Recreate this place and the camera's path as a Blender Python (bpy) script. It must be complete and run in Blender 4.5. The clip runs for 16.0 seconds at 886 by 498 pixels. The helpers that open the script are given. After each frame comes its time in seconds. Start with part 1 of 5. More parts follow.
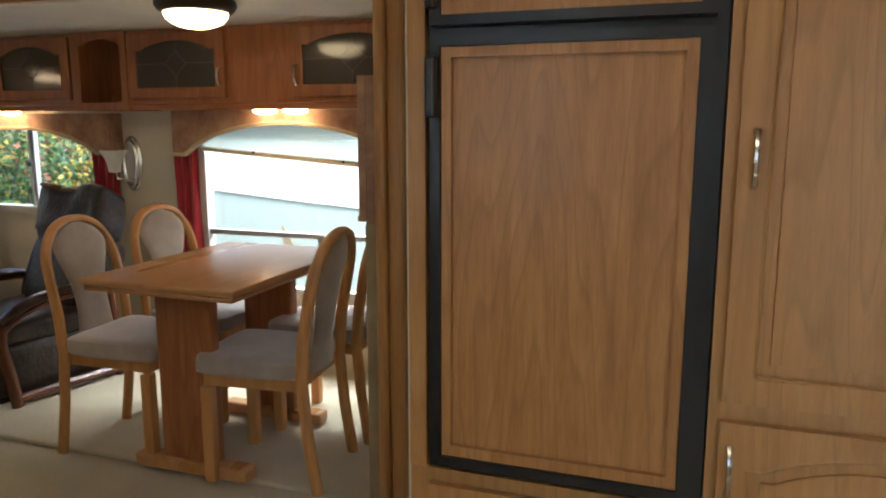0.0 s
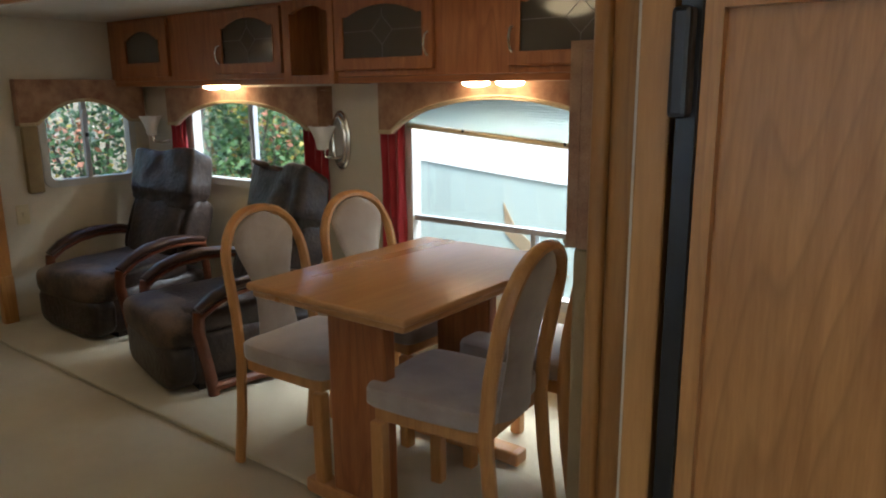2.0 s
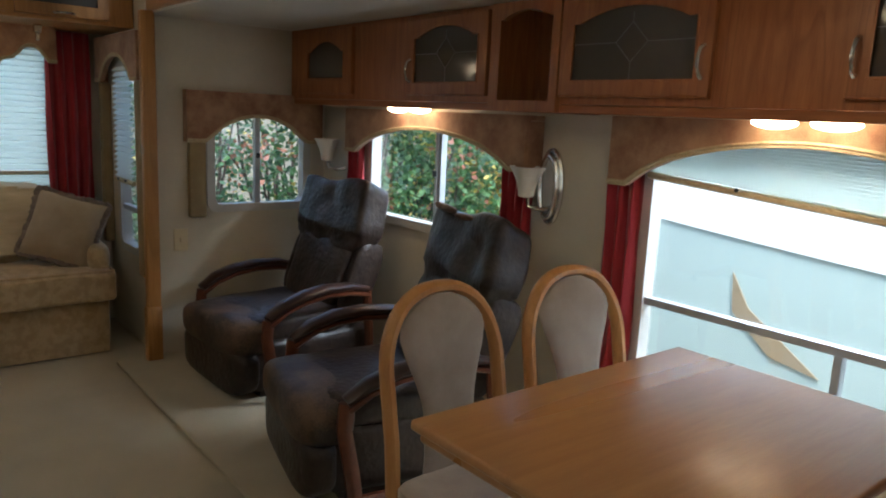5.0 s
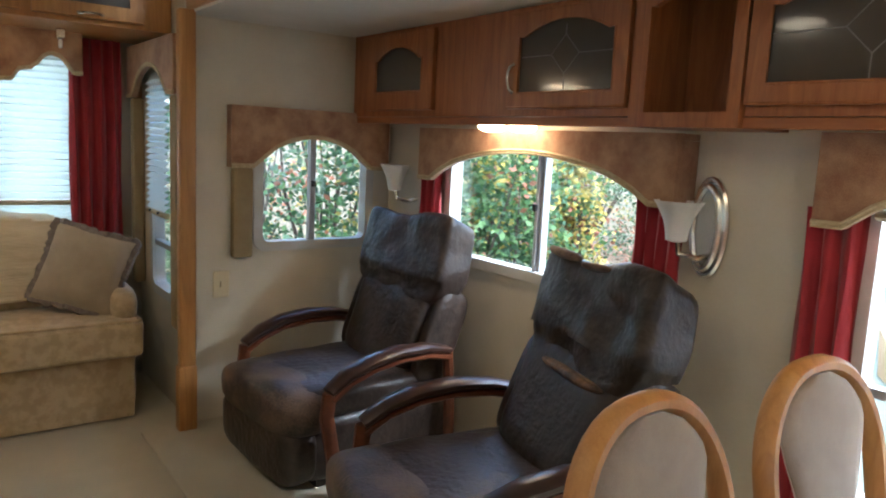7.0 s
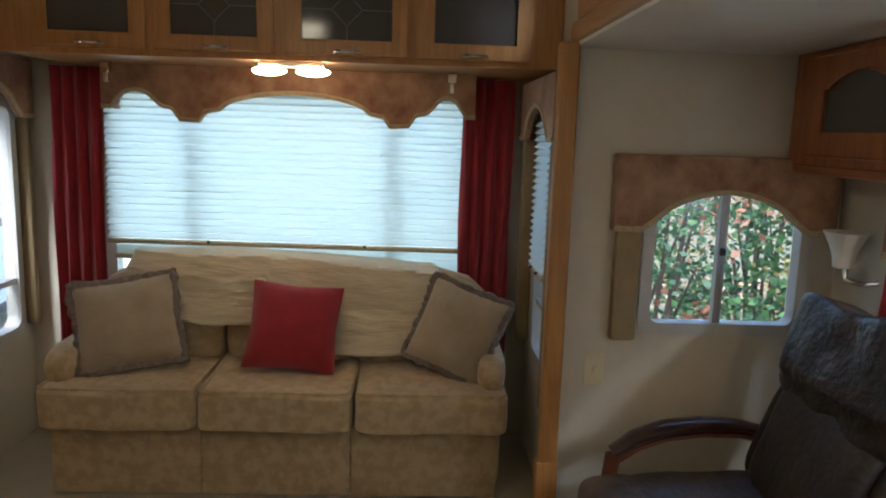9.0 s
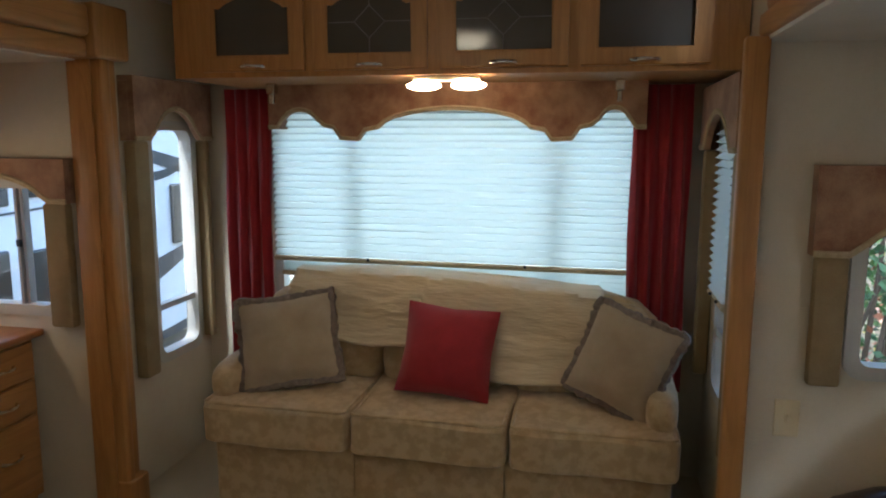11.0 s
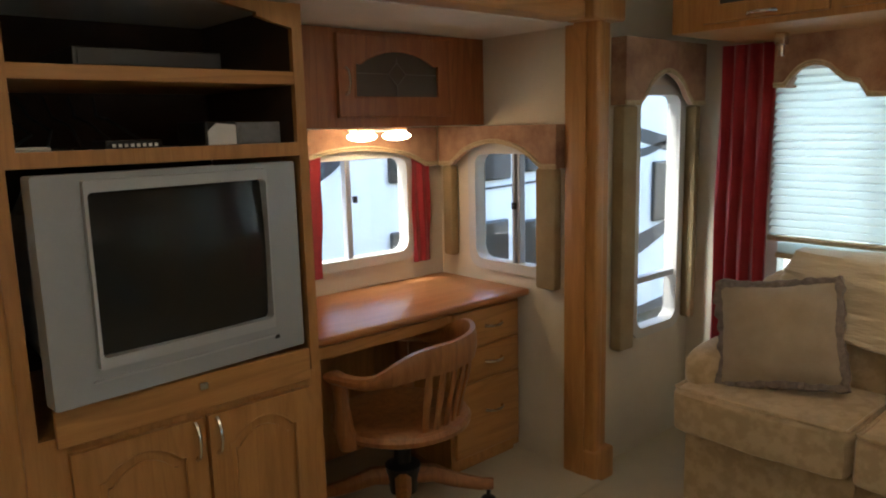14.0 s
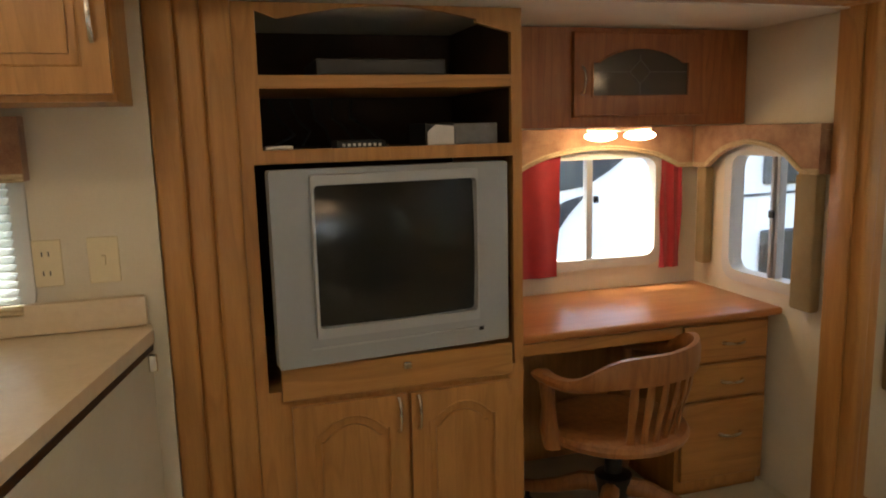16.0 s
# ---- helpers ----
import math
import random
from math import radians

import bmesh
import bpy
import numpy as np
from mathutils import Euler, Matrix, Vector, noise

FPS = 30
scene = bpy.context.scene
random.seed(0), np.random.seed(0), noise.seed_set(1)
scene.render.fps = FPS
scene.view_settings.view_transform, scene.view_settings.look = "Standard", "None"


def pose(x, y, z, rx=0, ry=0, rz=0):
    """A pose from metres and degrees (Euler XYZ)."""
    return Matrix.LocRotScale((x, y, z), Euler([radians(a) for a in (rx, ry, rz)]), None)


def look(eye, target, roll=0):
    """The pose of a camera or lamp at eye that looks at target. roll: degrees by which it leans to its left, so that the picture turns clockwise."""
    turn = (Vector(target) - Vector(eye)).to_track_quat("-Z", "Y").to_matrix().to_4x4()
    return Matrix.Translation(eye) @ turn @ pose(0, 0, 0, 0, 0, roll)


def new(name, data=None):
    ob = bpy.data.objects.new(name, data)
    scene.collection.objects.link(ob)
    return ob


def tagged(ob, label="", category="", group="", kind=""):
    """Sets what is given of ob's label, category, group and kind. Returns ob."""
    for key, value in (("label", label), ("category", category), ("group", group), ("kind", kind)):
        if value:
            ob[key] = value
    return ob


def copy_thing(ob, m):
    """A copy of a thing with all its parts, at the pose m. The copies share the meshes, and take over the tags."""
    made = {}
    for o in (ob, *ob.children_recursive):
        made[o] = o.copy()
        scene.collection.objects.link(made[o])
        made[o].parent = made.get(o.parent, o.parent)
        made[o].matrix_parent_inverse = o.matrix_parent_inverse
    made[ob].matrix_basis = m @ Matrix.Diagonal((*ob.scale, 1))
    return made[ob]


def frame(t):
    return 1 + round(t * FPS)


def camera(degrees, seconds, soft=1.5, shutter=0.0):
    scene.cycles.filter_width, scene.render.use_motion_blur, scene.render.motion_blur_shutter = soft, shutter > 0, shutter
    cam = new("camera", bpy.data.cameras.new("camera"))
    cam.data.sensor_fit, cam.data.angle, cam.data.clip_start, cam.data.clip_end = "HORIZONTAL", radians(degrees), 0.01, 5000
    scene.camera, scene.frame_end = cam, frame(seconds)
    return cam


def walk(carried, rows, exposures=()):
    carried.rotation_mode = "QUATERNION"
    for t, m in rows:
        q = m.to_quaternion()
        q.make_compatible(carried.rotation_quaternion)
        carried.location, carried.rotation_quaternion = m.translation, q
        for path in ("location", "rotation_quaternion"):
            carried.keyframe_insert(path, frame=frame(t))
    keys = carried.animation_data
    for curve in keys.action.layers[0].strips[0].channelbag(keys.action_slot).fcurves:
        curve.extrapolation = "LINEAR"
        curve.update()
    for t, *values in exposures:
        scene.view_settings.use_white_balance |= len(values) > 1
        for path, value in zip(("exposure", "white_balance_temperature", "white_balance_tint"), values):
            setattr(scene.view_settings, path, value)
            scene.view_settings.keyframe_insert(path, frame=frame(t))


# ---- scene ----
cam = camera(62.6, 16.0, 2.0)
PATH = [
    (0, (-0.449, 0.625, 1.268), (-1.09, 2.49, 0.935), 0.0),
    (0.5, (-0.575, 0.844, 1.252), (-1.382, 2.65, 0.96), 1.2),
    (1, (-0.706, 0.985, 1.305), (-1.759, 2.67, 1.066), -1.0),
    (1.5, (-0.694, 1.128, 1.35), (-1.862, 2.713, 0.998), -0.5),
    (2, (-0.661, 1.21, 1.32), (-1.854, 2.757, 0.889), -0.5),
    (2.5, (-0.872, 1.284, 1.324), (-1.945, 2.947, 1.038), 0.5),
    (3, (-0.989, 1.312, 1.284), (-1.932, 3.045, 0.958), 1.3),
    (3.5, (-1.03, 1.451, 1.316), (-2.023, 3.138, 0.902), -1.2),
    (4, (-1.096, 1.638, 1.349), (-2.378, 3.125, 0.97), -1.4),
    (4.5, (-1.2, 1.663, 1.306), (-2.68, 2.967, 0.976), 1.2),
    (4.7, (-1.285, 1.697, 1.32), (-2.795, 2.96, 0.965), 1.9),
    (6.8, (-1.984, 1.967, 1.247), (-3.59, 3.126, 0.966), 3.9),
    (7, (-2.094, 1.974, 1.274), (-3.69, 3.145, 0.986), 2.8),
    (7.5, (-2.272, 1.925, 1.227), (-3.885, 3.069, 0.931), 3.6),
    (8, (-2.399, 2.023, 1.265), (-4.176, 2.86, 0.889), 2.7),
    (8.5, (-2.532, 2.265, 1.403), (-4.463, 2.619, 1.023), 1.4),
    (9, (-2.668, 2.389, 1.442), (-4.641, 2.464, 1.126), 1.8),
    (11.3, (-2.869, 2.468, 1.463), (-4.773, 1.935, 1.164), 0.0),
    (11.5, (-2.869, 2.483, 1.455), (-4.743, 1.849, 1.162), 0.0),
    (12, (-2.861, 2.498, 1.416), (-4.638, 1.621, 1.145), -0.5),
    (12.5, (-2.836, 2.482, 1.429), (-4.518, 1.438, 1.143), -0.9),
    (13, (-2.866, 2.457, 1.403), (-4.417, 1.244, 1.053), -1.5),
    (13.5, (-2.988, 2.387, 1.413), (-4.393, 1.011, 1.05), -1.9),
    (14, (-3.061, 2.304, 1.387), (-4.368, 0.828, 1.055), -1.4),
    (14.5, (-3.233, 2.411, 1.409), (-4.264, 0.728, 1.083), 0.8),
    (15, (-3.318, 2.463, 1.404), (-4.125, 0.662, 1.075), -0.8),
    (15.5, (-3.324, 2.466, 1.397), (-4.021, 0.619, 1.074), -1.3),
    (16, (-3.322, 2.47, 1.399), (-3.893, 0.581, 1.072), -1.4),
]
SKY, SUN, LAMP, DOME, KITCHEN, REAR, DINING = 0.15, 1.5, 4.8, 2.0, 2.8, 1.6, 50
EXPOSURES = [(0, 2.65, 6100, 8), (1, 2.4, 5900, 7), (2, 2.4, 5900, 7), (3.5, 2.2, 5800, 6), (4.5, 2.2, 5600, 6), (7, 3.15, 5500, 7), (8, 3.5, 5450, 7), (8.5, 3.1, 5550, 7), (9, 2.7, 5450, 6), (12.5, 2.55, 5600, 7), (14, 2.85, 5950, 7), (15, 3.05, 6350, 8), (16, 3.15, 6700, 9)]
walk(cam, [(t, look(eye, target, roll)) for t, eye, target, roll in PATH], EXPOSURES)

# ---- world and light ----
world = bpy.data.worlds.new("world")
scene.world = world
world.use_nodes = True
wn = world.node_tree.nodes
sky = wn.new("ShaderNodeTexSky")
sky.sky_type, sky.sun_disc = "NISHITA", False
sky.sun_elevation, sky.sun_rotation = radians(61), radians(117)
sky.air_density, sky.dust_density = 1.0, 3.0
wn["Background"].inputs[1].default_value = SKY
world.node_tree.links.new(sky.outputs[0], wn["Background"].inputs[0])
sun = new("sun", bpy.data.lights.new("sun", "SUN"))
sun.data.energy, sun.data.angle, sun.data.color = SUN, radians(14), (1, 0.96, 0.9)
sun.matrix_world = look((4, -2, 8), (0, 0, 0))
# added area lamp behind the rear shade, standing in for the sky's light
rear_fill = new("rear_window_fill", bpy.data.lights.new("rear_window_fill", "AREA"))
rear_fill.data.shape, rear_fill.data.size, rear_fill.data.size_y, rear_fill.data.energy, rear_fill.data.color = "RECTANGLE", 1.6, 0.85, REAR, (0.9, 1.0, 0.97)
rear_fill.matrix_world = look((-6.14, 1.8, 1.15), (-5, 1.8, 1.15))
# added area lamp, outside and above view, lifts daylight on the dining set
dining_fill = new("dining_window_fill", bpy.data.lights.new("dining_window_fill", "AREA"))
dining_fill.data.shape, dining_fill.data.size, dining_fill.data.size_y, dining_fill.data.energy, dining_fill.data.color = "RECTANGLE", 2.4, 1.0, DINING, (0.94, 0.98, 1.0)
dining_fill.matrix_world = look((-2.4, 5.0, 2.75), (-2.25, 3.6, 0.85))


# ---- materials ----
def mat(name, base, rough=0.6, metal=0.0, dark=None, scale=8.0, stretch=(1, 1, 1), bump=0.15, fine=90.0, mix=0.5, sheen=0.0, detail=5.0, spec=0.5, bdist=0.002):
    """Two-scale noise material: base to dark by coarse grain, fine grain as relief."""
    m = bpy.data.materials.new(name)
    m.use_nodes = True
    n, l = m.node_tree.nodes, m.node_tree.links
    p = n["Principled BSDF"]
    p.inputs["Roughness"].default_value, p.inputs["Metallic"].default_value = rough, metal
    p.inputs["Specular IOR Level"].default_value = spec
    p.inputs["Sheen Weight"].default_value = sheen
    dark = dark or tuple(c * 0.8 for c in base)
    co = n.new("ShaderNodeNewGeometry")
    mp = n.new("ShaderNodeMapping")
    mp.inputs["Scale"].default_value = stretch
    l.new(co.outputs["Position"], mp.inputs[0])
    big = n.new("ShaderNodeTexNoise")
    big.inputs["Scale"].default_value, big.inputs["Detail"].default_value, big.inputs["Roughness"].default_value = scale, detail, 0.6
    l.new(mp.outputs[0], big.inputs["Vector"])
    small = n.new("ShaderNodeTexNoise")
    small.inputs["Scale"].default_value, small.inputs["Detail"].default_value = fine, 3
    l.new(mp.outputs[0], small.inputs["Vector"])
    ramp = n.new("ShaderNodeValToRGB")
    ramp.color_ramp.elements[0].position, ramp.color_ramp.elements[1].position = 0.5 - mix / 2, 0.5 + mix / 2
    ramp.color_ramp.elements[0].color, ramp.color_ramp.elements[1].color = (*dark, 1), (*base, 1)
    add = n.new("ShaderNodeMath")
    add.operation = "MULTIPLY_ADD"
    add.inputs[1].default_value, add.inputs[2].default_value = 0.35, -0.175
    l.new(small.outputs[0], add.inputs[0])
    tot = n.new("ShaderNodeMath")
    l.new(big.outputs[0], tot.inputs[0])
    l.new(add.outputs[0], tot.inputs[1])
    l.new(tot.outputs[0], ramp.inputs[0])
    l.new(ramp.outputs[0], p.inputs["Base Color"])
    bp = n.new("ShaderNodeBump")
    bp.inputs["Strength"].default_value, bp.inputs["Distance"].default_value = bump, bdist
    l.new(small.outputs[0], bp.inputs["Height"])
    l.new(bp.outputs[0], p.inputs["Normal"])
    return m


def wood(name, base, dark, axis="z", rough=0.38, rings=15.0, depth=0.55):
    """Plain-sawn oak: arched growth lines drawn out along the grain, pores and a slow drift of tone."""
    s = {"x": (0.09, 1, 1), "y": (1, 0.09, 1), "z": (1, 1, 0.09)}[axis]
    m = mat(name, base, rough, 0, dark, 34, s, 0.3, 260, 0.34, bdist=0.0008, detail=8)
    n, l = m.node_tree.nodes, m.node_tree.links
    p = n["Principled BSDF"]
    fibre = p.inputs["Base Color"].links[0].from_socket
    mp = [q for q in n if q.bl_idname == "ShaderNodeMapping"][0]
    slow = n.new("ShaderNodeTexNoise")
    slow.inputs["Scale"].default_value, slow.inputs["Detail"].default_value = 4.5, 2.0
    l.new(mp.outputs[0], slow.inputs["Vector"])
    mul = n.new("ShaderNodeMath")
    mul.operation, mul.inputs[1].default_value = "MULTIPLY", rings
    l.new(slow.outputs[0], mul.inputs[0])
    fr = n.new("ShaderNodeMath")
    fr.operation = "FRACT"
    l.new(mul.outputs[0], fr.inputs[0])
    ramp = n.new("ShaderNodeValToRGB")
    e = ramp.color_ramp.elements
    e[0].position, e[0].color = 0.0, (0, 0, 0, 1)
    e[1].position, e[1].color = 1.0, (0.1, 0.1, 0.1, 1)
    q = e.new(0.72)
    q.color = (0.25, 0.25, 0.25, 1)
    q = e.new(0.9)
    q.color = (1, 1, 1, 1)
    l.new(fr.outputs[0], ramp.inputs[0])
    k = n.new("ShaderNodeMath")
    k.operation, k.inputs[1].default_value = "MULTIPLY", depth
    l.new(ramp.outputs[0], k.inputs[0])
    mx = n.new("ShaderNodeMix")
    mx.data_type = "RGBA"
    mx.inputs[7].default_value = (*[c * 0.72 for c in dark], 1)
    l.new(k.outputs[0], mx.inputs[0]), l.new(fibre, mx.inputs[6]), l.new(mx.outputs[2], p.inputs["Base Color"])
    gl = n.new("ShaderNodeMapRange")
    gl.inputs[3].default_value, gl.inputs[4].default_value = rough - 0.06, rough + 0.12
    l.new(slow.outputs[0], gl.inputs[0]), l.new(gl.outputs[0], p.inputs["Roughness"])
    return m


OAK_C, OAK_D = (0.48, 0.24, 0.072), (0.38, 0.178, 0.05)
OAK = wood("oak_upright", OAK_C, OAK_D, depth=0.4)
OAKX = wood("oak_along_x", OAK_C, OAK_D, "x")
OAKY = wood("oak_along_y", OAK_C, OAK_D, "y")
CHERRY = wood("oak_reddish", (0.38, 0.14, 0.042), (0.26, 0.085, 0.024))
CHERRYX = wood("oak_reddish_x", (0.38, 0.14, 0.042), (0.26, 0.085, 0.024), "x")
CHAIR_OAK = wood("chair_oak", (0.55, 0.275, 0.085), (0.43, 0.195, 0.055), depth=0.3)
TABLE_OAK = wood("table_oak", (0.5, 0.255, 0.095), (0.43, 0.205, 0.072), "y", 0.26, 9.0, 0.2)
DESK_OAK = wood("desk_top_oak", (0.44, 0.185, 0.06), (0.36, 0.14, 0.042), "x", 0.3, 10.0, 0.3)
DARKWOOD = mat("dark_arm_wood", (0.05, 0.022, 0.014), 0.3, 0, (0.02, 0.01, 0.008), 20, (1, 1, 1), 0.1)
ARMWOOD = mat("red_arm_wood", (0.15, 0.045, 0.018), 0.35, 0, (0.08, 0.022, 0.01), 20)
# cabinet depths: their shade is put into this near-black brown
INSIDE_SHADE = mat("cabinet_inside_shade", (0.06, 0.032, 0.018), 0.7, 0, (0.035, 0.02, 0.012), 6)
WALLP = mat("cream_wallpaper", (0.68, 0.62, 0.5), 0.75, 0, (0.58, 0.52, 0.4), 5, (1, 1, 1), 0.25, 140, 0.7)
CEIL = mat("ceiling_vinyl", (0.74, 0.7, 0.62), 0.8, 0, (0.66, 0.62, 0.54), 4, (1, 1, 1), 0.2, 200)
CARPET = mat("cream_carpet", (0.62, 0.54, 0.37), 0.95, 0, (0.47, 0.4, 0.26), 3.5, (1, 1, 1), 0.9, 420, 0.6, 0.3, bdist=0.006)
FLORAL = mat("floral_valance_fabric", (0.44, 0.27, 0.155), 0.85, 0, (0.22, 0.1, 0.055), 9, (1, 1, 1), 0.4, 300, 0.34, 0.2, 4)
CORD = mat("cream_piping", (0.55, 0.45, 0.28), 0.8, 0, (0.4, 0.3, 0.17), 60)
LEG = mat("olive_valance_leg", (0.33, 0.25, 0.13), 0.85, 0, (0.24, 0.17, 0.085), 9, (1, 1, 1), 0.4, 300)
RED = mat("red_fabric", (0.34, 0.012, 0.022), 0.85, 0, (0.24, 0.007, 0.013), 12, (1, 1, 1), 0.4, 500, 0.5, 0.3)
LEATHER = mat("brown_leather", (0.046, 0.03, 0.023), 0.4, 0, (0.016, 0.011, 0.009), 9, (1, 1, 1), 0.7, 38, 0.3, bdist=0.007, detail=8, spec=0.4)
WORN = mat("worn_leather", (0.12, 0.075, 0.048), 0.5, 0, (0.026, 0.018, 0.013), 8, (1, 1, 1), 0.55, 120, 0.22, bdist=0.004, detail=8)
VELVET = mat("taupe_velvet", (0.4, 0.335, 0.28), 0.9, 0, (0.24, 0.19, 0.155), 9, (1, 1, 1), 0.4, 400, 0.6, 0.6)
DAMASK = mat("tan_damask", (0.52, 0.395, 0.225), 0.85, 0, (0.42, 0.31, 0.165), 21, (1, 1, 1), 0.4, 350, 0.16, 0.25, 2)
THROW = mat("cream_throw", (0.7, 0.6, 0.42), 0.9, 0, (0.58, 0.48, 0.31), 30, (1, 0.15, 1), 0.8, 120, 0.6, 0.4, bdist=0.006)
PILLOW = mat("taupe_pillow", (0.44, 0.36, 0.25), 0.88, 0, (0.34, 0.27, 0.18), 10, (1, 1, 1), 0.4, 350, 0.5, 0.3)
FRINGE = mat("grey_fringe", (0.3, 0.25, 0.22), 0.95, 0, (0.16, 0.13, 0.11), 60, (1, 1, 1), 0.9, 200)
WHITE = mat("white_frame", (0.8, 0.8, 0.77), 0.4, 0, (0.72, 0.72, 0.69), 5, bump=0.05)
FRAME = mat("window_frame_paint", (0.58, 0.57, 0.53), 0.4, 0, (0.5, 0.49, 0.45), 6, bump=0.06)
ALU = mat("aluminium", (0.44, 0.45, 0.46), 0.38, 0.4, (0.38, 0.39, 0.4), 30)
LEAD = mat("lead_grey", (0.2, 0.2, 0.2), 0.5, 0.3, (0.14, 0.14, 0.14), 30)
CHROME = mat("brushed_nickel", (0.72, 0.7, 0.66), 0.25, 1.0, (0.6, 0.58, 0.55), 30)
BRONZE = mat("dark_bronze", (0.06, 0.04, 0.028), 0.4, 0.6, (0.04, 0.028, 0.02), 30)
BLACK = mat("black_plastic", (0.012, 0.012, 0.014), 0.35, 0, (0.008, 0.008, 0.009), 20)
SILVER = mat("silver_plastic", (0.35, 0.37, 0.385), 0.4, 0.1, (0.32, 0.34, 0.355), 9, bump=0.03)
SILVER2 = mat("pale_silver_plastic", (0.42, 0.44, 0.455), 0.35, 0.1, (0.39, 0.41, 0.425), 9, bump=0.03)
TUBE = mat("tv_tube", (0.02, 0.022, 0.022), 0.12, 0, (0.017, 0.018, 0.018), 3, bump=0.0)
CERAMIC = mat("white_ceramic", (0.72, 0.7, 0.66), 0.35, 0, (0.64, 0.62, 0.58), 12)
IVORY = mat("ivory_plastic", (0.72, 0.63, 0.42), 0.45, 0, (0.66, 0.57, 0.37), 9, bump=0.03)
COUNTER = mat("beige_laminate", (0.68, 0.56, 0.4), 0.35, 0, (0.6, 0.48, 0.33), 30)
RVWHITE = mat("trailer_white", (0.78, 0.8, 0.8), 0.35, 0, (0.72, 0.74, 0.74), 2, bump=0.02)
RVGREY = mat("trailer_greygreen", (0.32, 0.38, 0.35), 0.4, 0, (0.3, 0.355, 0.325), 2, bump=0.02)
RVDARK = mat("trailer_charcoal", (0.035, 0.04, 0.048), 0.4, 0, (0.026, 0.03, 0.037), 2, bump=0.02)
RVBEIGE = mat("trailer_beige", (0.24, 0.18, 0.11), 0.5, 0, (0.2, 0.15, 0.09), 2, bump=0.02)
GROUND = mat("leaf_strewn_ground", (0.17, 0.12, 0.075), 0.95, 0, (0.06, 0.07, 0.03), 6, (1, 1, 1), 0.8, 60, 0.4, bdist=0.03)
BARK = mat("bark", (0.07, 0.05, 0.035), 0.9, 0, (0.03, 0.022, 0.016), 20, (1, 1, 0.2), 0.8, 80)


def leafmat(name, a, b):
    m = mat(name, a, 0.6, 0, b, 3, bump=0.1)
    n, l = m.node_tree.nodes, m.node_tree.links
    p, out = n["Principled BSDF"], n["Material Output"]
    tr, mx = n.new("ShaderNodeBsdfTranslucent"), n.new("ShaderNodeMixShader")
    tr.inputs[0].default_value = (*a, 1)
    mx.inputs[0].default_value = 0.35
    l.new(p.outputs[0], mx.inputs[1]), l.new(tr.outputs[0], mx.inputs[2]), l.new(mx.outputs[0], out.inputs[0])
    return m


LEAVES = [leafmat("green_leaf", (0.1, 0.2, 0.06), (0.05, 0.11, 0.035)), leafmat("dark_leaf", (0.05, 0.11, 0.05), (0.025, 0.06, 0.025)),
          leafmat("yellow_leaf", (0.5, 0.4, 0.09), (0.35, 0.27, 0.06)), leafmat("red_leaf", (0.32, 0.13, 0.07), (0.22, 0.08, 0.045))]


def glassmat(name, tint, rough=0.0):
    m = bpy.data.materials.new(name)
    m.use_nodes = True
    p = m.node_tree.nodes["Principled BSDF"]
    p.inputs["Base Color"].default_value = (*tint, 1)
    p.inputs["Transmission Weight"].default_value, p.inputs["Roughness"].default_value, p.inputs["IOR"].default_value = 1, rough, 1.45
    return m


GLASS = glassmat("window_glass", (0.93, 0.96, 0.95))
SMOKE = glassmat("smoked_glass", (0.13, 0.115, 0.1), 0.1)
SMOKE.node_tree.nodes["Principled BSDF"].inputs["Transmission Weight"].default_value = 0.35


def glow(name, colour, power):
    m = bpy.data.materials.new(name)
    m.use_nodes = True
    p = m.node_tree.nodes["Principled BSDF"]
    p.inputs["Base Color"].default_value = (*colour, 1)
    p.inputs["Emission Color"].default_value, p.inputs["Emission Strength"].default_value = (*colour, 1), power
    return m


LAMPGLOW = glow("lit_frosted_lens", (1.0, 0.72, 0.42), LAMP)
DOMEGLOW = glow("lit_dome_glass", (1.0, 0.74, 0.4), DOME)
# for the added ceiling domes that stay out of view
UNSEENGLOW = glow("lit_unseen_dome_glass", (1.0, 0.78, 0.5), KITCHEN)


def shademat(name, base):
    m = mat(name, base, 0.9, 0, tuple(c * 0.92 for c in base), 4, bump=0.1)
    n, l = m.node_tree.nodes, m.node_tree.links
    tr, mx = n.new("ShaderNodeBsdfTranslucent"), n.new("ShaderNodeMixShader")
    tr.inputs[0].default_value = (*base, 1)
    mx.inputs[0].default_value = 0.75
    l.new(n["Principled BSDF"].outputs[0], mx.inputs[1]), l.new(tr.outputs[0], mx.inputs[2]), l.new(mx.outputs[0], n["Material Output"].inputs[0])
    return m


SHADE = shademat("pleated_shade_cloth", (0.82, 0.86, 0.84))


# ---- building blocks ----
def bx(bm, x0, y0, z0, x1, y1, z1, bev=0.0, seg=2):
    x0, x1, y0, y1, z0, z1 = min(x0, x1), max(x0, x1), min(y0, y1), max(y0, y1), min(z0, z1), max(z0, z1)
    v = bmesh.ops.create_cube(bm, size=1, matrix=Matrix.Translation(((x0 + x1) / 2, (y0 + y1) / 2, (z0 + z1) / 2)) @ Matrix.Diagonal((x1 - x0, y1 - y0, z1 - z0, 1)))["verts"]
    if bev:
        bev = min(bev, 0.45 * min(x1 - x0, y1 - y0, z1 - z0))
        bmesh.ops.bevel(bm, geom=list({e for q in v for e in q.link_edges}), offset=bev, segments=seg, affect="EDGES", profile=0.5)


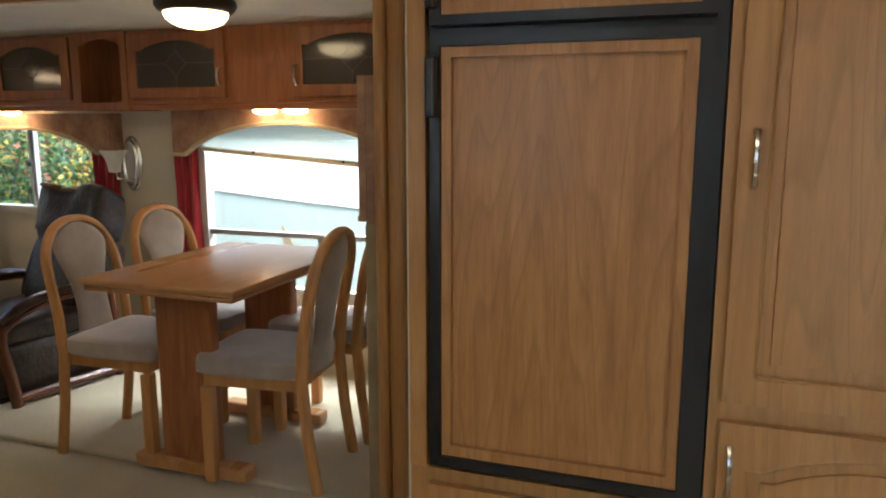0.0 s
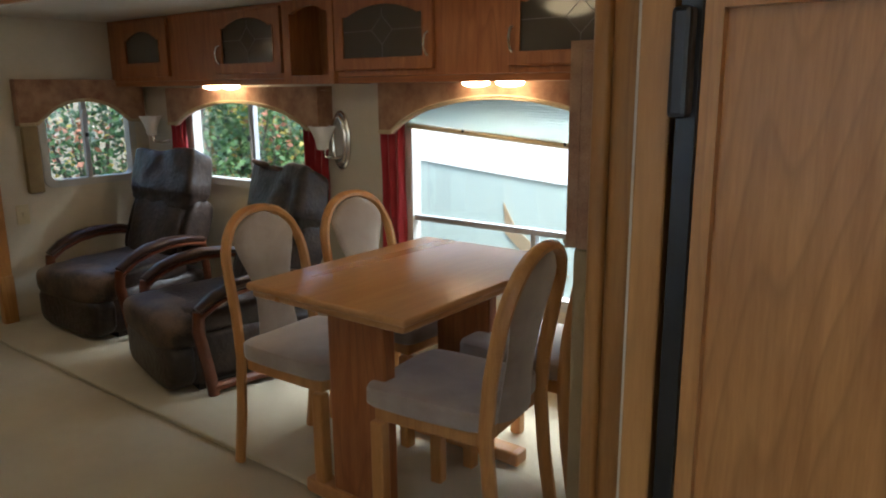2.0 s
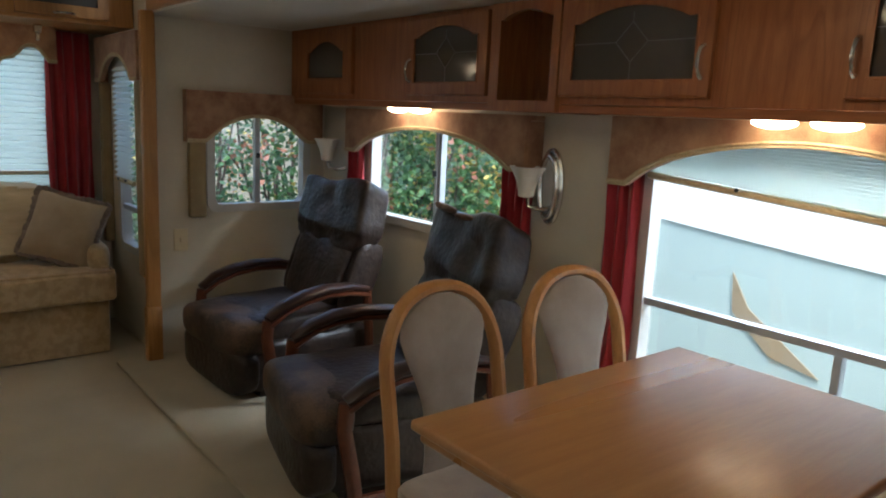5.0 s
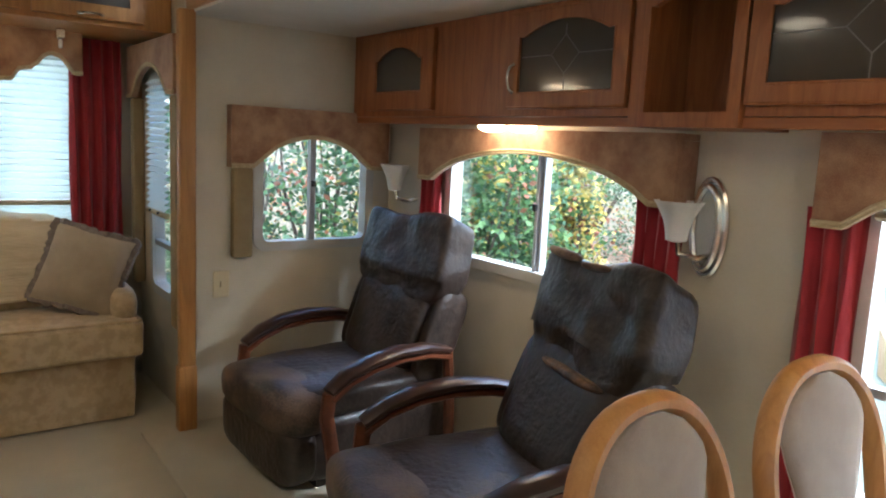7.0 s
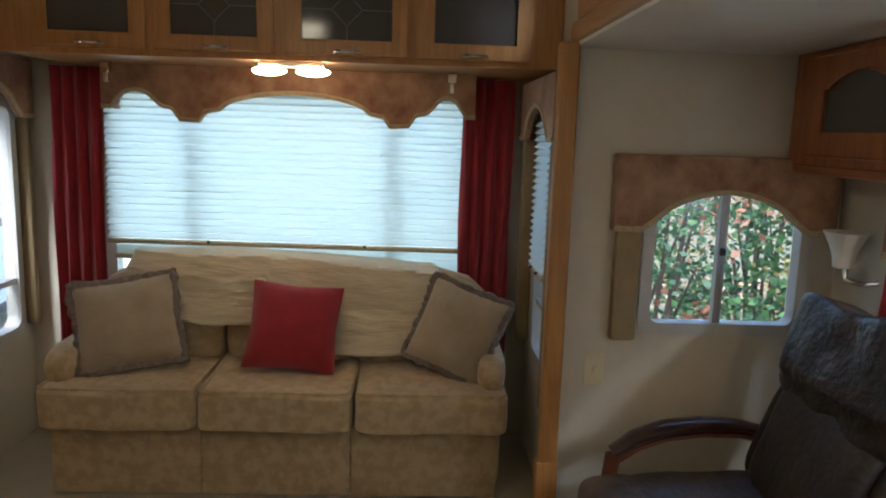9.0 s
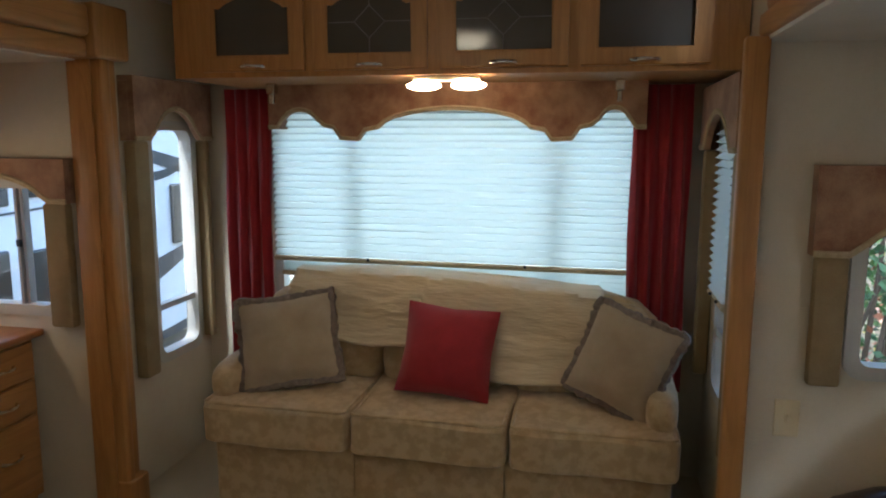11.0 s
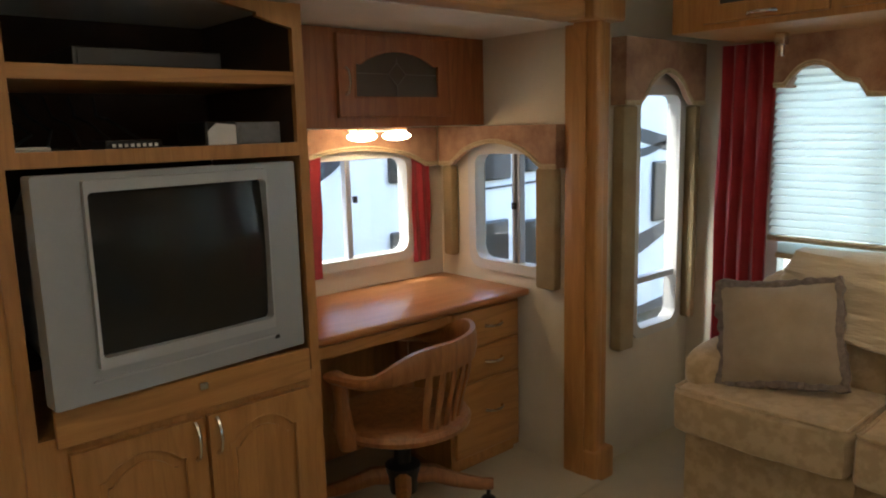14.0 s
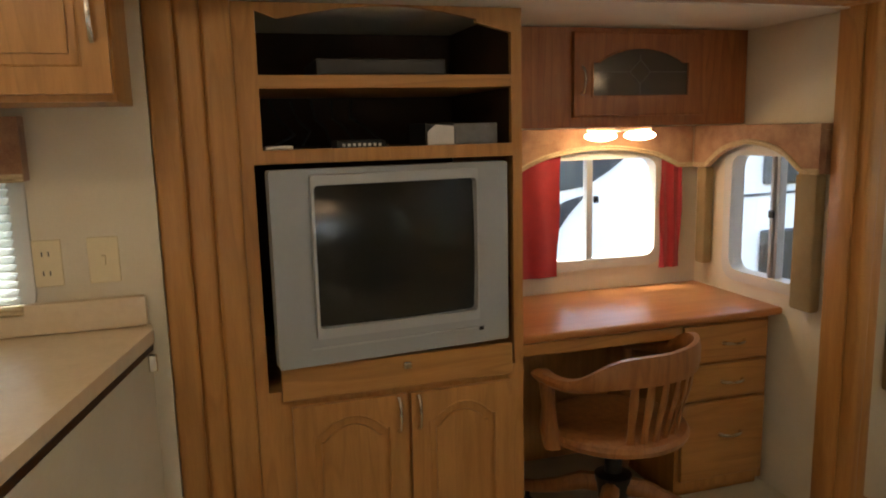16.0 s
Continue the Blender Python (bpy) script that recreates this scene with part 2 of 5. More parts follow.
def plate(bm, outer, holes, w0, w1):
    """A flat plate in (u, v) with holes, from depth w0 to w1."""
    edges = []
    for loop in (outer, *holes):
        vs = [bm.verts.new((u, v, w0)) for u, v in loop]
        edges += [bm.edges.new((vs[i], vs[(i + 1) % len(vs)])) for i in range(len(vs))]
    got = bmesh.ops.triangle_fill(bm, use_beauty=True, use_dissolve=False, edges=edges, normal=(0, 0, 1))
    faces = [f for f in got["geom"] if isinstance(f, bmesh.types.BMFace)]
    ext = bmesh.ops.extrude_face_region(bm, geom=faces)
    bmesh.ops.translate(bm, verts=[q for q in ext["geom"] if isinstance(q, bmesh.types.BMVert)], vec=(0, 0, w1 - w0))


def sweep(bm, pts, a, b, up=(0, 0, 1), taper=None, round_=8):
    """A rounded bar of half-widths a (along side) and b (along up) through the points."""
    pts = [Vector(p) for p in pts]
    rings = []
    for i, p in enumerate(pts):
        t = (pts[min(i + 1, len(pts) - 1)] - pts[max(i - 1, 0)]).normalized()
        side = t.cross(Vector(up))
        side = side.normalized() if side.length > 1e-4 else Vector((1, 0, 0))
        top = side.cross(t).normalized()
        k = taper[i] if taper else 1.0
        ring = []
        for j in range(round_):
            g = 2 * math.pi * (j + 0.5) / round_
            c, s = math.cos(g), math.sin(g)
            r = 1 / max(abs(c), abs(s)) * 0.5 + 0.5
            ring.append(bm.verts.new(p + side * (a * k * c * r) + top * (b * k * s * r)))
        rings.append(ring)
    for q, r in zip(rings, rings[1:]):
        for j in range(round_):
            bm.faces.new((q[j], q[(j + 1) % round_], r[(j + 1) % round_], r[j]))
    bm.faces.new(rings[0][::-1]), bm.faces.new(rings[-1])


def cushion(bm, c, size, k=5.0, n=8, m=None, wob=0.0, pinch=0.0):
    """A padded block: a cube drawn round, with an uneven skin."""
    h = Vector(size) / 2
    vs = {}
    m = m or Matrix()

    def vert(p):
        key = tuple(round(q, 4) for q in p)
        if key not in vs:
            top = max(abs(q) for q in p)
            nn = sum(abs(q) ** k for q in p) ** (1 / k)
            q = Vector(p) * (top / nn)
            q = Vector((q.x * h.x, q.y * h.y, q.z * h.z))
            if pinch:
                e = max(abs(p[0]), abs(p[1]))
                q.z *= 1 - pinch * e ** 3
            if wob:
                q += noise.noise_vector(q * 5 + Vector(c) * 3) * wob
            vs[key] = bm.verts.new(m @ (q + Vector(c)))
        return vs[key]
    for ax in range(3):
        for s in (-1, 1):
            for i in range(n):
                for j in range(n):
                    quad = []
                    for di, dj in ((0, 0), (1, 0), (1, 1), (0, 1)):
                        p = [0, 0, 0]
                        p[ax], p[(ax + 1) % 3], p[(ax + 2) % 3] = s, -1 + 2 * (i + di) / n, -1 + 2 * (j + dj) / n
                        quad.append(vert(p))
                    bm.faces.new(quad if s > 0 else quad[::-1])


def lathe(bm, prof, n=24, c=(0, 0, 0)):
    rings = [[bm.verts.new((c[0] + r * math.cos(2 * math.pi * j / n), c[1] + r * math.sin(2 * math.pi * j / n), c[2] + z)) for j in range(n)] for r, z in prof]
    for q, r in zip(rings, rings[1:]):
        for j in range(n):
            bm.faces.new((q[j], q[(j + 1) % n], r[(j + 1) % n], r[j]))


def done(name, bm, material, parent=None, m=None, smooth=False, kind=""):
    bmesh.ops.recalc_face_normals(bm, faces=bm.faces)
    me = bpy.data.meshes.new(name)
    bm.to_mesh(me)
    bm.free()
    me.materials.append(material)
    if smooth:
        me.shade_smooth()
        me.set_sharp_from_angle(angle=radians(42))
    ob = new(name, me)
    if parent:
        ob.parent = parent
    if m:
        ob.matrix_basis = m
    return tagged(ob, kind=kind)


def thing(name, m, label, category, group=""):
    return tagged(new(name), label, category, group) if m is None else place(tagged(new(name), label, category, group), m)


def place(ob, m):
    ob.matrix_basis = m
    return ob


def facing(normal, at):
    """A frame on a wall: u to the right as one faces it, v up, w into the room."""
    w = Vector(normal)
    u = Vector((0, 0, 1)).cross(w)
    return Matrix.Translation(at) @ Matrix((u, (0, 0, 1), w)).transposed().to_4x4()


def rect(u0, v0, u1, v1, r=0.0, n=5):
    if not r:
        return [(u0, v0), (u1, v0), (u1, v1), (u0, v1)]
    out = []
    for cx, cy, a in ((u1 - r, v0 + r, -90), (u1 - r, v1 - r, 0), (u0 + r, v1 - r, 90), (u0 + r, v0 + r, 180)):
        out += [(cx + r * math.cos(radians(a + 90 * i / n)), cy + r * math.sin(radians(a + 90 * i / n))) for i in range(n + 1)]
    return out


def arch(u0, v0, u1, v1, rise, n=12):
    """A rectangle whose top bows up, with small shoulders."""
    s = 0.12 * (u1 - u0)
    top = [(u1 - s - (u1 - u0 - 2 * s) * i / n, v1 - rise * 0.72 * (2 * i / n - 1) ** 2) for i in range(n + 1)]
    return [(u0, v0), (u1, v0), (u1, v1 - rise), (u1 - s * 0.5, v1 - rise)] + top + [(u0 + s * 0.5, v1 - rise), (u0, v1 - rise)]


def scallop(u0, u1, vt, vb, peak, ends=0.0, n=16):
    """A valance board: straight top, lower edge with end lobes and an arch between them."""
    L = u1 - u0
    e = ends or 0.1 * L
    low = [(u0, vb), (u0 + e * 0.75, vb)]
    a0, a1 = u0 + e, u1 - e
    low += [(a0 + (a1 - a0) * 0.035, vb + 0.3 * (peak - vb))]
    m0, m1 = a0 + (a1 - a0) * 0.07, a1 - (a1 - a0) * 0.07
    low += [(m0 + (m1 - m0) * i / n, vb + (peak - vb) * (0.42 + 0.58 * math.sin(math.pi * i / n) ** 0.75)) for i in range(n + 1)]
    low += [(a1 - (a1 - a0) * 0.035, vb + 0.3 * (peak - vb)), (u1 - e * 0.75, vb), (u1, vb)]
    return low


def valance(m, low, u0, u1, vt, depth, label, legs=(), group="window valances"):
    """A padded fabric box valance with piping along its shaped lower edge."""
    t = thing("valance", m, label, "valance", group)
    bm = bmesh.new()
    plate(bm, [(u1, vt), (u0, vt)] + low, [], depth - 0.025, depth)
    bx(bm, u0, vt - 0.02, 0.002, u1, vt, depth - 0.026)
    for q, (lu, lv) in ((u0, low[0]), (u1 - 0.02, low[-1])):
        bx(bm, q, lv, 0.002, q + 0.02, vt - 0.021, depth - 0.026)
    done("board", bm, FLORAL, t)
    bm = bmesh.new()
    sweep(bm, [(u, v + 0.012, depth + 0.001) for u, v in low], 0.006, 0.006, (0, 0, 1), None, 6)
    sweep(bm, [(u, v + 0.002, depth + 0.0005) for u, v in low], 0.004, 0.004, (0, 0, 1), None, 6)
    done("piping", bm, CORD, t, smooth=True)
    for a, b, v0 in legs:
        bm = bmesh.new()
        bx(bm, a, v0, 0.003, b, min(low[0][1], low[-1][1]) - 0.001, depth - 0.012, 0.012)
        done("leg", bm, LEG, t, smooth=True)
    return t


def window(name, m, u0, v0, u1, v1, mulls=(), rails=(), r=0.045, frame_w=0.03, latch=None, label="", thick=0.05):
    """A framed trailer window in a wall opening."""
    t = tagged(place(new(name), m), label, "window", kind="structure")
    bm = bmesh.new()
    plate(bm, rect(u0 - 0.012, v0 - 0.012, u1 + 0.012, v1 + 0.012, r + 0.01), [rect(u0 + frame_w, v0 + frame_w, u1 - frame_w, v1 - frame_w, max(r - 0.012, 0.01))], 0.001, 0.014)
    plate(bm, rect(u0 + 0.002, v0 + 0.002, u1 - 0.002, v1 - 0.002, r), [rect(u0 + frame_w, v0 + frame_w, u1 - frame_w, v1 - frame_w, max(r - 0.012, 0.01))], -thick, 0.0)
    done("frame", bm, FRAME, t)
    for q in mulls:
        bm = bmesh.new()
        bx(bm, q - 0.016, v0 + frame_w, -0.03, q - 0.002, v1 - frame_w, 0.004, 0.003)
        bx(bm, q + 0.002, v0 + frame_w, -0.04, q + 0.017, v1 - frame_w, -0.006, 0.003)
        done("mullion", bm, ALU, t)
    for q in rails:
        bm = bmesh.new()
        bx(bm, u0 + frame_w, q - 0.015, -0.03, u1 - frame_w, q + 0.012, 0.004, 0.003)
        done("rail", bm, ALU, t)
    if latch:
        bm = bmesh.new()
        bx(bm, latch[0] - 0.008, latch[1] - 0.014, 0.005, latch[0] + 0.012, latch[1] + 0.014, 0.018, 0.003)
        done("latch", bm, BLACK, t)
    bm = bmesh.new()
    bx(bm, u0 + frame_w + 0.001, v0 + frame_w + 0.001, -0.046, u1 - frame_w - 0.001, v1 - frame_w - 0.001, -0.042)
    g = done("pane", bm, GLASS, t)
    g.visible_shadow = False
    return t


def curtain(m, u0, u1, v0, v1, label, waves=5, amp=0.018, w=0.05, pinch=0.0):
    """A gathered curtain panel with real folds and thickness."""
    t = thing("curtain", m, label, "curtain", "red curtains")
    bm = bmesh.new()
    n, rows_ = waves * 8, 8
    for side in (0, 1):
        grid = []
        for j in range(rows_ + 1):
            s = j / rows_
            k = 1 - pinch * (1 - s)
            grid.append([bm.verts.new((u0 + (u1 - u0) * (0.5 + (i / n - 0.5) * k) + 0.004 * math.sin(9 * s + i), v0 + (v1 - v0) * s,
                                       w + amp * (0.6 + 0.4 * (1 - s)) * math.sin(2 * math.pi * waves * i / n + 0.8 * math.sin(3 * s + u0)) + (0.003 if side else 0))) for i in range(n + 1)])
        for j in range(rows_):
            for i in range(n):
                bm.faces.new((grid[j][i], grid[j][i + 1], grid[j + 1][i + 1], grid[j + 1][i]))
    done("cloth", bm, RED, t, smooth=True)
    return t


def pull(t, u, v, w, vertical=False, size=0.055, mname="handle"):
    bm = bmesh.new()
    pts = [(-size, 0), (-size * 0.8, 0.016), (-size * 0.4, 0.024), (0, 0.026), (size * 0.4, 0.024), (size * 0.8, 0.016), (size, 0)]
    P = [((u, v + a, w + b) if vertical else (u + a, v, w + b)) for a, b in pts]
    sweep(bm, P, 0.005, 0.005, (0.3, 0.2, 1), [1.6, 1.1, 0.9, 1.1, 0.9, 1.1, 1.6], 6)
    return done(mname, bm, CHROME, t, smooth=True)


def glass_door(t, u0, v0, u1, v1, w, wood_m, rise=0.05, lead=True, handle=None, inner=0.05):
    """A framed cabinet door with an arched smoked pane and lead lines."""
    bm = bmesh.new()
    hole = arch(u0 + inner, v0 + inner, u1 - inner, v1 - inner * 0.75, rise)
    plate(bm, rect(u0, v0, u1, v1), [hole], w, w + 0.018)
    d = done("door", bm, wood_m, t)
    bm = bmesh.new()
    sweep(bm, [(a, b, w + 0.0185) for a, b in hole + hole[:1]], 0.004, 0.003, (0, 0, 1), None, 6)
    for a, b in (((u0 + 0.004, v0 + 0.004), (u1 - 0.004, v0 + 0.004)), ((u0 + 0.004, v1 - 0.004), (u1 - 0.004, v1 - 0.004))):
        sweep(bm, [(*a, w + 0.017), (*b, w + 0.017)], 0.004, 0.004, (0, 0, 1), None, 6)
    done("moulding", bm, wood_m, d, smooth=True)
    bm = bmesh.new()
    plate(bm, hole, [], w + 0.004, w + 0.008)
    done("pane", bm, SMOKE, d)
    if lead:
        bm = bmesh.new()
        cu, cv, q = (u0 + u1) / 2, (v0 + v1) / 2 + 0.01, 0.28 * (v1 - v0 - 2 * inner)
        a, b, c, e = u0 + inner + 0.004, u1 - inner - 0.004, v0 + inner + 0.004, v1 - inner - 0.006
        for p0, p1 in (((a, cv), (cu - q, cv)), ((cu + q, cv), (b, cv)), ((cu, c), (cu, cv - q)), ((cu, cv + q), (cu, e)),
                       ((cu - q, cv), (cu, cv + q)), ((cu, cv + q), (cu + q, cv)), ((cu + q, cv), (cu, cv - q)), ((cu, cv - q), (cu - q, cv))):
            sweep(bm, [(*p0, w + 0.009), (*p1, w + 0.009)], 0.0015, 0.001, (0, 0, 1), None, 6)
        done("lead_came", bm, LEAD, d)
    if handle:
        pull(d, handle[0], handle[1], w + 0.018, handle[2], 0.045)
    return d


def panel_door(t, u0, v0, u1, v1, w, wood_m, handle=None, arched=True, name="door"):
    """A raised-panel door."""
    bm = bmesh.new()
    i = 0.055
    hole = arch(u0 + i, v0 + i, u1 - i, v1 - i * 0.8, 0.05) if arched else rect(u0 + i, v0 + i, u1 - i, v1 - i)
    plate(bm, rect(u0, v0, u1, v1), [hole], w, w + 0.019)
    d = done(name, bm, wood_m, t)
    bm = bmesh.new()
    plate(bm, hole, [], w + 0.002, w + 0.008)
    cu, cv = (u0 + u1) / 2, (v0 + v1) / 2
    ins = [(cu + (a - cu) * (1 - 0.032 / max(0.05, (u1 - u0) / 2)), cv + (b - cv) * (1 - 0.032 / max(0.05, (v1 - v0) / 2))) for a, b in hole]
    plate(bm, ins, [], w + 0.0085, w + 0.015)
    done("panel", bm, wood_m, d)
    bm = bmesh.new()
    sweep(bm, [(a, b, w + 0.017) for a, b in hole + hole[:1]], 0.004, 0.004, (0, 0, 1), None, 6)
    done("moulding", bm, wood_m, d, smooth=True)
    if handle:
        pull(d, handle[0], handle[1], w + 0.019, handle[2], 0.05)
    return d


def twin_lamp(m, u, v, w, label="twin frosted reading lamp, lit, under cabinet"):
    """A bar with two small lit frosted bowls, hung under a cabinet."""
    t = thing("cabinet_lamp", m, label, "lamp", "twin lamps under cabinets")
    bm = bmesh.new()
    bx(bm, u - 0.12, v + 0.004, w - 0.04, u + 0.12, v + 0.02, w + 0.03, 0.006)
    done("base", bm, WHITE, t)
    for s in (-1, 1):
        bm = bmesh.new()
        cushion(bm, (u + s * 0.082, v - 0.012, w + 0.005), (0.13, 0.036, 0.08), 1.9, 10)
        done("bowl", bm, LAMPGLOW, t, smooth=True)
    return t

# ---- structure ----
YD, XR, XF = 3.875, -5.16, -1.26      # dining slide: outer wall, rear and front end walls
YM, YJ = 2.92, 2.88                   # main wall on the dining side
XB = -6.03                            # rear wall
YW, XE, YN = -0.17, -5.25, 0.62       # desk slide: outer wall, end wall; main wall on that side
ZS, ZC = 1.735, 2.03                  # ceilings of slides and main room
DW, SW_, BW = (-2.92, 0.40, -1.70, 1.30), (-4.66, 0.775, -3.56, 1.30), (3.19, 0.77, 3.765, 1.30)
KW, EW, TW, RW = (4.53, 0.825, 5.07, 1.29), (0.035, 0.79, 0.46, 1.30), (5.58, 0.50, 5.93, 1.52), (0.99, 0.70, 2.62, 1.60)


def wallp(name, m, outer, holes, mat_=None, thick=0.06):
    bm = bmesh.new()
    plate(bm, outer, holes, -thick, 0)
    return tagged(done(name, bm, mat_ or WALLP, None, m), "cream patterned wallpaper wall", "wall", kind="structure")


FD, FR, FB = facing((0, -1, 0), (0, YD, 0)), facing((1, 0, 0), (XR, 0, 0)), facing((1, 0, 0), (XB, 0, 0))
FK, FE, FT = facing((0, 1, 0), (0, YW, 0)), facing((1, 0, 0), (XE, 0, 0)), facing((0, 1, 0), (0, YN, 0))
FM = facing((0, -1, 0), (0, YM, 0))
wallp("wall_dining", FD, rect(XR - 0.06, -0.05, XF + 0.06, ZS + 0.05), [rect(*DW, 0.04), rect(*SW_, 0.045), ])
wallp("wall_dining_rear_end", FR, rect(YM - 0.008, -0.05, YD, ZS + 0.05), [rect(*BW, 0.045)])
wallp("wall_dining_front_end", facing((-1, 0, 0), (XF, 0, 0)), rect(-YD, -0.05, -2.52, ZS + 0.05), [])
wallp("wall_rear", FB, rect(YN - 0.06, -0.05, YM + 0.06, ZC + 0.05), [rect(*RW, 0.03)])
wallp("wall_desk", FK, rect(3.2, -0.05, -XE + 0.06, ZS + 0.05), [rect(*KW, 0.05)])
wallp("wall_desk_end", FE, rect(YW, -0.05, YN - 0.06, ZS + 0.05), [rect(*EW, 0.05)])
wallp("wall_desk_rear_main", FT, rect(5.31, -0.05, -XB, ZC + 0.05), [rect(*TW, 0.05)])
wallp("wall_dining_rear_main", FM, rect(XB, -0.05, -5.222, ZC + 0.05), [rect(-5.78, 0.5, -5.40, 1.52, 0.05)])
wallp("wall_kitchen", facing((0, 1, 0), (0, 0.5, 0)), rect(-1.6, -0.05, 3.163, ZC + 0.05), [rect(2.1, 0.98, 2.86, 1.36, 0.04), rect(-0.7, 0.12, 0.15, 1.78, 0.05), rect(0.7, 0.95, 1.6, 1.7, 0.04)])
wallp("wall_front", facing((-1, 0, 0), (1.6, 0, 0)), rect(-YM, -0.05, -0.5, ZC + 0.05), [])
wallp("wall_fridge_side", facing((-1, 0, 0), (-1.04, 0, 0)), rect(-2.52, -0.05, -2.10, ZC), [], thick=0.03)
wallp("wall_slide_return", facing((0, -1, 0), (0, 2.535, 0)), rect(-1.255, -0.05, -1.0, ZC), [], thick=0.03)
wallp("wall_kitchen_back", facing((0, -1, 0), (0, 2.9, 0)), rect(-1.02, -0.05, 1.6, ZC + 0.05), [])
for nm, x0, y0, x1, y1, z, th in (("ceiling", XB, 0.44, 1.66, 3.0, ZC, 0.06), ("ceiling_dining_slide", XR, 2.90, XF, YD, ZS, 0.06), ("ceiling_desk_slide", XE, YW, -3.2, 0.60, ZS, 0.06)):
    bm = bmesh.new()
    bx(bm, x0 - 0.05, y0, z, x1 + 0.05, y1, z + th)
    tagged(done(nm, bm, CEIL), "pale textured vinyl ceiling", "ceiling", kind="structure")
bm = bmesh.new()
bx(bm, XB - 0.06, 0.44, -0.06, 1.66, 3.0, 0.0)
tagged(done("floor", bm, CARPET), "cream wall-to-wall carpet, worn", "carpet", kind="structure")
for nm, x0, y0, x1, y1 in (("floor_dining_slide", XR, 2.70, -1.15, YD), ("floor_desk_slide", XE + 0.0, YW, -3.2, 0.73)):
    bm = bmesh.new()
    bx(bm, x0, y0, 0.002, x1, y1, 0.022, 0.009, 3)
    tagged(done(nm, bm, CARPET, smooth=True), "cream carpet of the raised slide-out floor", "carpet", kind="structure")
for nm, x0, y0, x1, y1 in (("floor_slab_dining", XR - 0.06, 2.9, XF + 0.06, YD + 0.06), ("floor_slab_desk", XE - 0.06, YW - 0.06, -3.2, 0.5)):
    bm = bmesh.new()
    bx(bm, x0, y0, -0.06, x1, y1, 0.0)
    tagged(done(nm, bm, CARPET), "slide-out floor under the carpet", "floor", kind="structure")


def post(name, x0, y0, x1, y1, z0, z1, grooves, material, label):
    """A fluted oak trim post or beam."""
    bm = bmesh.new()
    L = max(x1 - x0, y1 - y0, z1 - z0)
    bx(bm, x0, y0, z0, x1, y1, z1, 0.012, 3)
    t = tagged(done(name, bm, material, smooth=True), label, "trim", kind="structure")
    return t


# slide-out surrounds
bm = bmesh.new()
bx(bm, -5.125, YM - 0.08, 0, -5.075, YM - 0.012, ZS + 0.01, 0.01, 3)
bx(bm, -5.145, YM - 0.07, 0, -5.127, YM - 0.012, ZS + 0.01, 0.005)
bx(bm, -5.13, YM - 0.086, 0, -5.068, YM - 0.01, 0.3, 0.008)
tagged(done("trim_dining_rear_post", bm, OAK, smooth=True), "oak trim post at the slide-out corner", "trim", kind="structure")
bm = bmesh.new()
bx(bm, -1.285, 2.47, 0, -1.25, 2.53, ZC, 0.01, 3)
bx(bm, -1.252, 2.478, 0, -1.195, 2.53, ZC, 0.016, 3)
tagged(done("trim_dining_front_post", bm, OAK, smooth=True), "fluted oak trim post beside the dining area", "trim", kind="structure")
bm = bmesh.new()
bx(bm, -5.13, YM - 0.04, ZS + 0.011, -1.34, YM + 0.05, ZS + 0.075, 0.012, 3)
bx(bm, -5.13, YM - 0.025, ZS + 0.078, -1.34, YM + 0.05, ZS + 0.16, 0.018, 3)
tagged(done("trim_dining_header", bm, OAKX, smooth=True), "moulded oak header beam over the dining slide-out", "trim", kind="structure")
bm = bmesh.new()
bx(bm, -5.10, YM - 0.005, ZS + 0.161, -1.1, YM + 0.05, ZC)
tagged(done("wall_over_dining", bm, WALLP), "cream wallpaper above the slide-out header", "wall", kind="structure")
bm = bmesh.new()
bx(bm, -5.34, 0.56, 0, -5.285, 0.68, 1.93, 0.014, 3)
bx(bm, -5.283, 0.56, 0, -5.235, 0.70, 1.93, 0.014, 3)
bx(bm, -5.232, 0.56, 0, -5.222, 0.655, ZS + 0.01, 0.004, 2)
bx(bm, -5.348, 0.555, 0, -5.228, 0.712, 0.13, 0.01, 3)
tagged(done("trim_desk_rear_post", bm, OAK, smooth=True), "fluted oak trim post at the desk slide-out", "trim", kind="structure")
bm = bmesh.new()
bx(bm, -5.365, 0.55, 1.74, -5.18, 0.725, 1.93, 0.012, 3)
tagged(done("trim_corner_block", bm, OAK, smooth=True), "oak corner block of the slide-out trim", "trim", kind="structure")
bm = bmesh.new()
bx(bm, -5.178, 0.56, ZS + 0.005, -3.17, 0.69, ZS + 0.07, 0.012, 3)
bx(bm, -5.178, 0.56, ZS + 0.073, -3.17, 0.71, ZS + 0.185, 0.022, 3)
tagged(done("trim_desk_header", bm, OAKX, smooth=True), "moulded oak header beam over the desk slide-out", "trim", kind="structure")
bm = bmesh.new()
bx(bm, -5.34, 0.56, ZS + 0.19, -3.17, YN, ZC)
tagged(done("wall_over_desk", bm, WALLP), "cream wallpaper above the slide-out header", "wall", kind="structure")

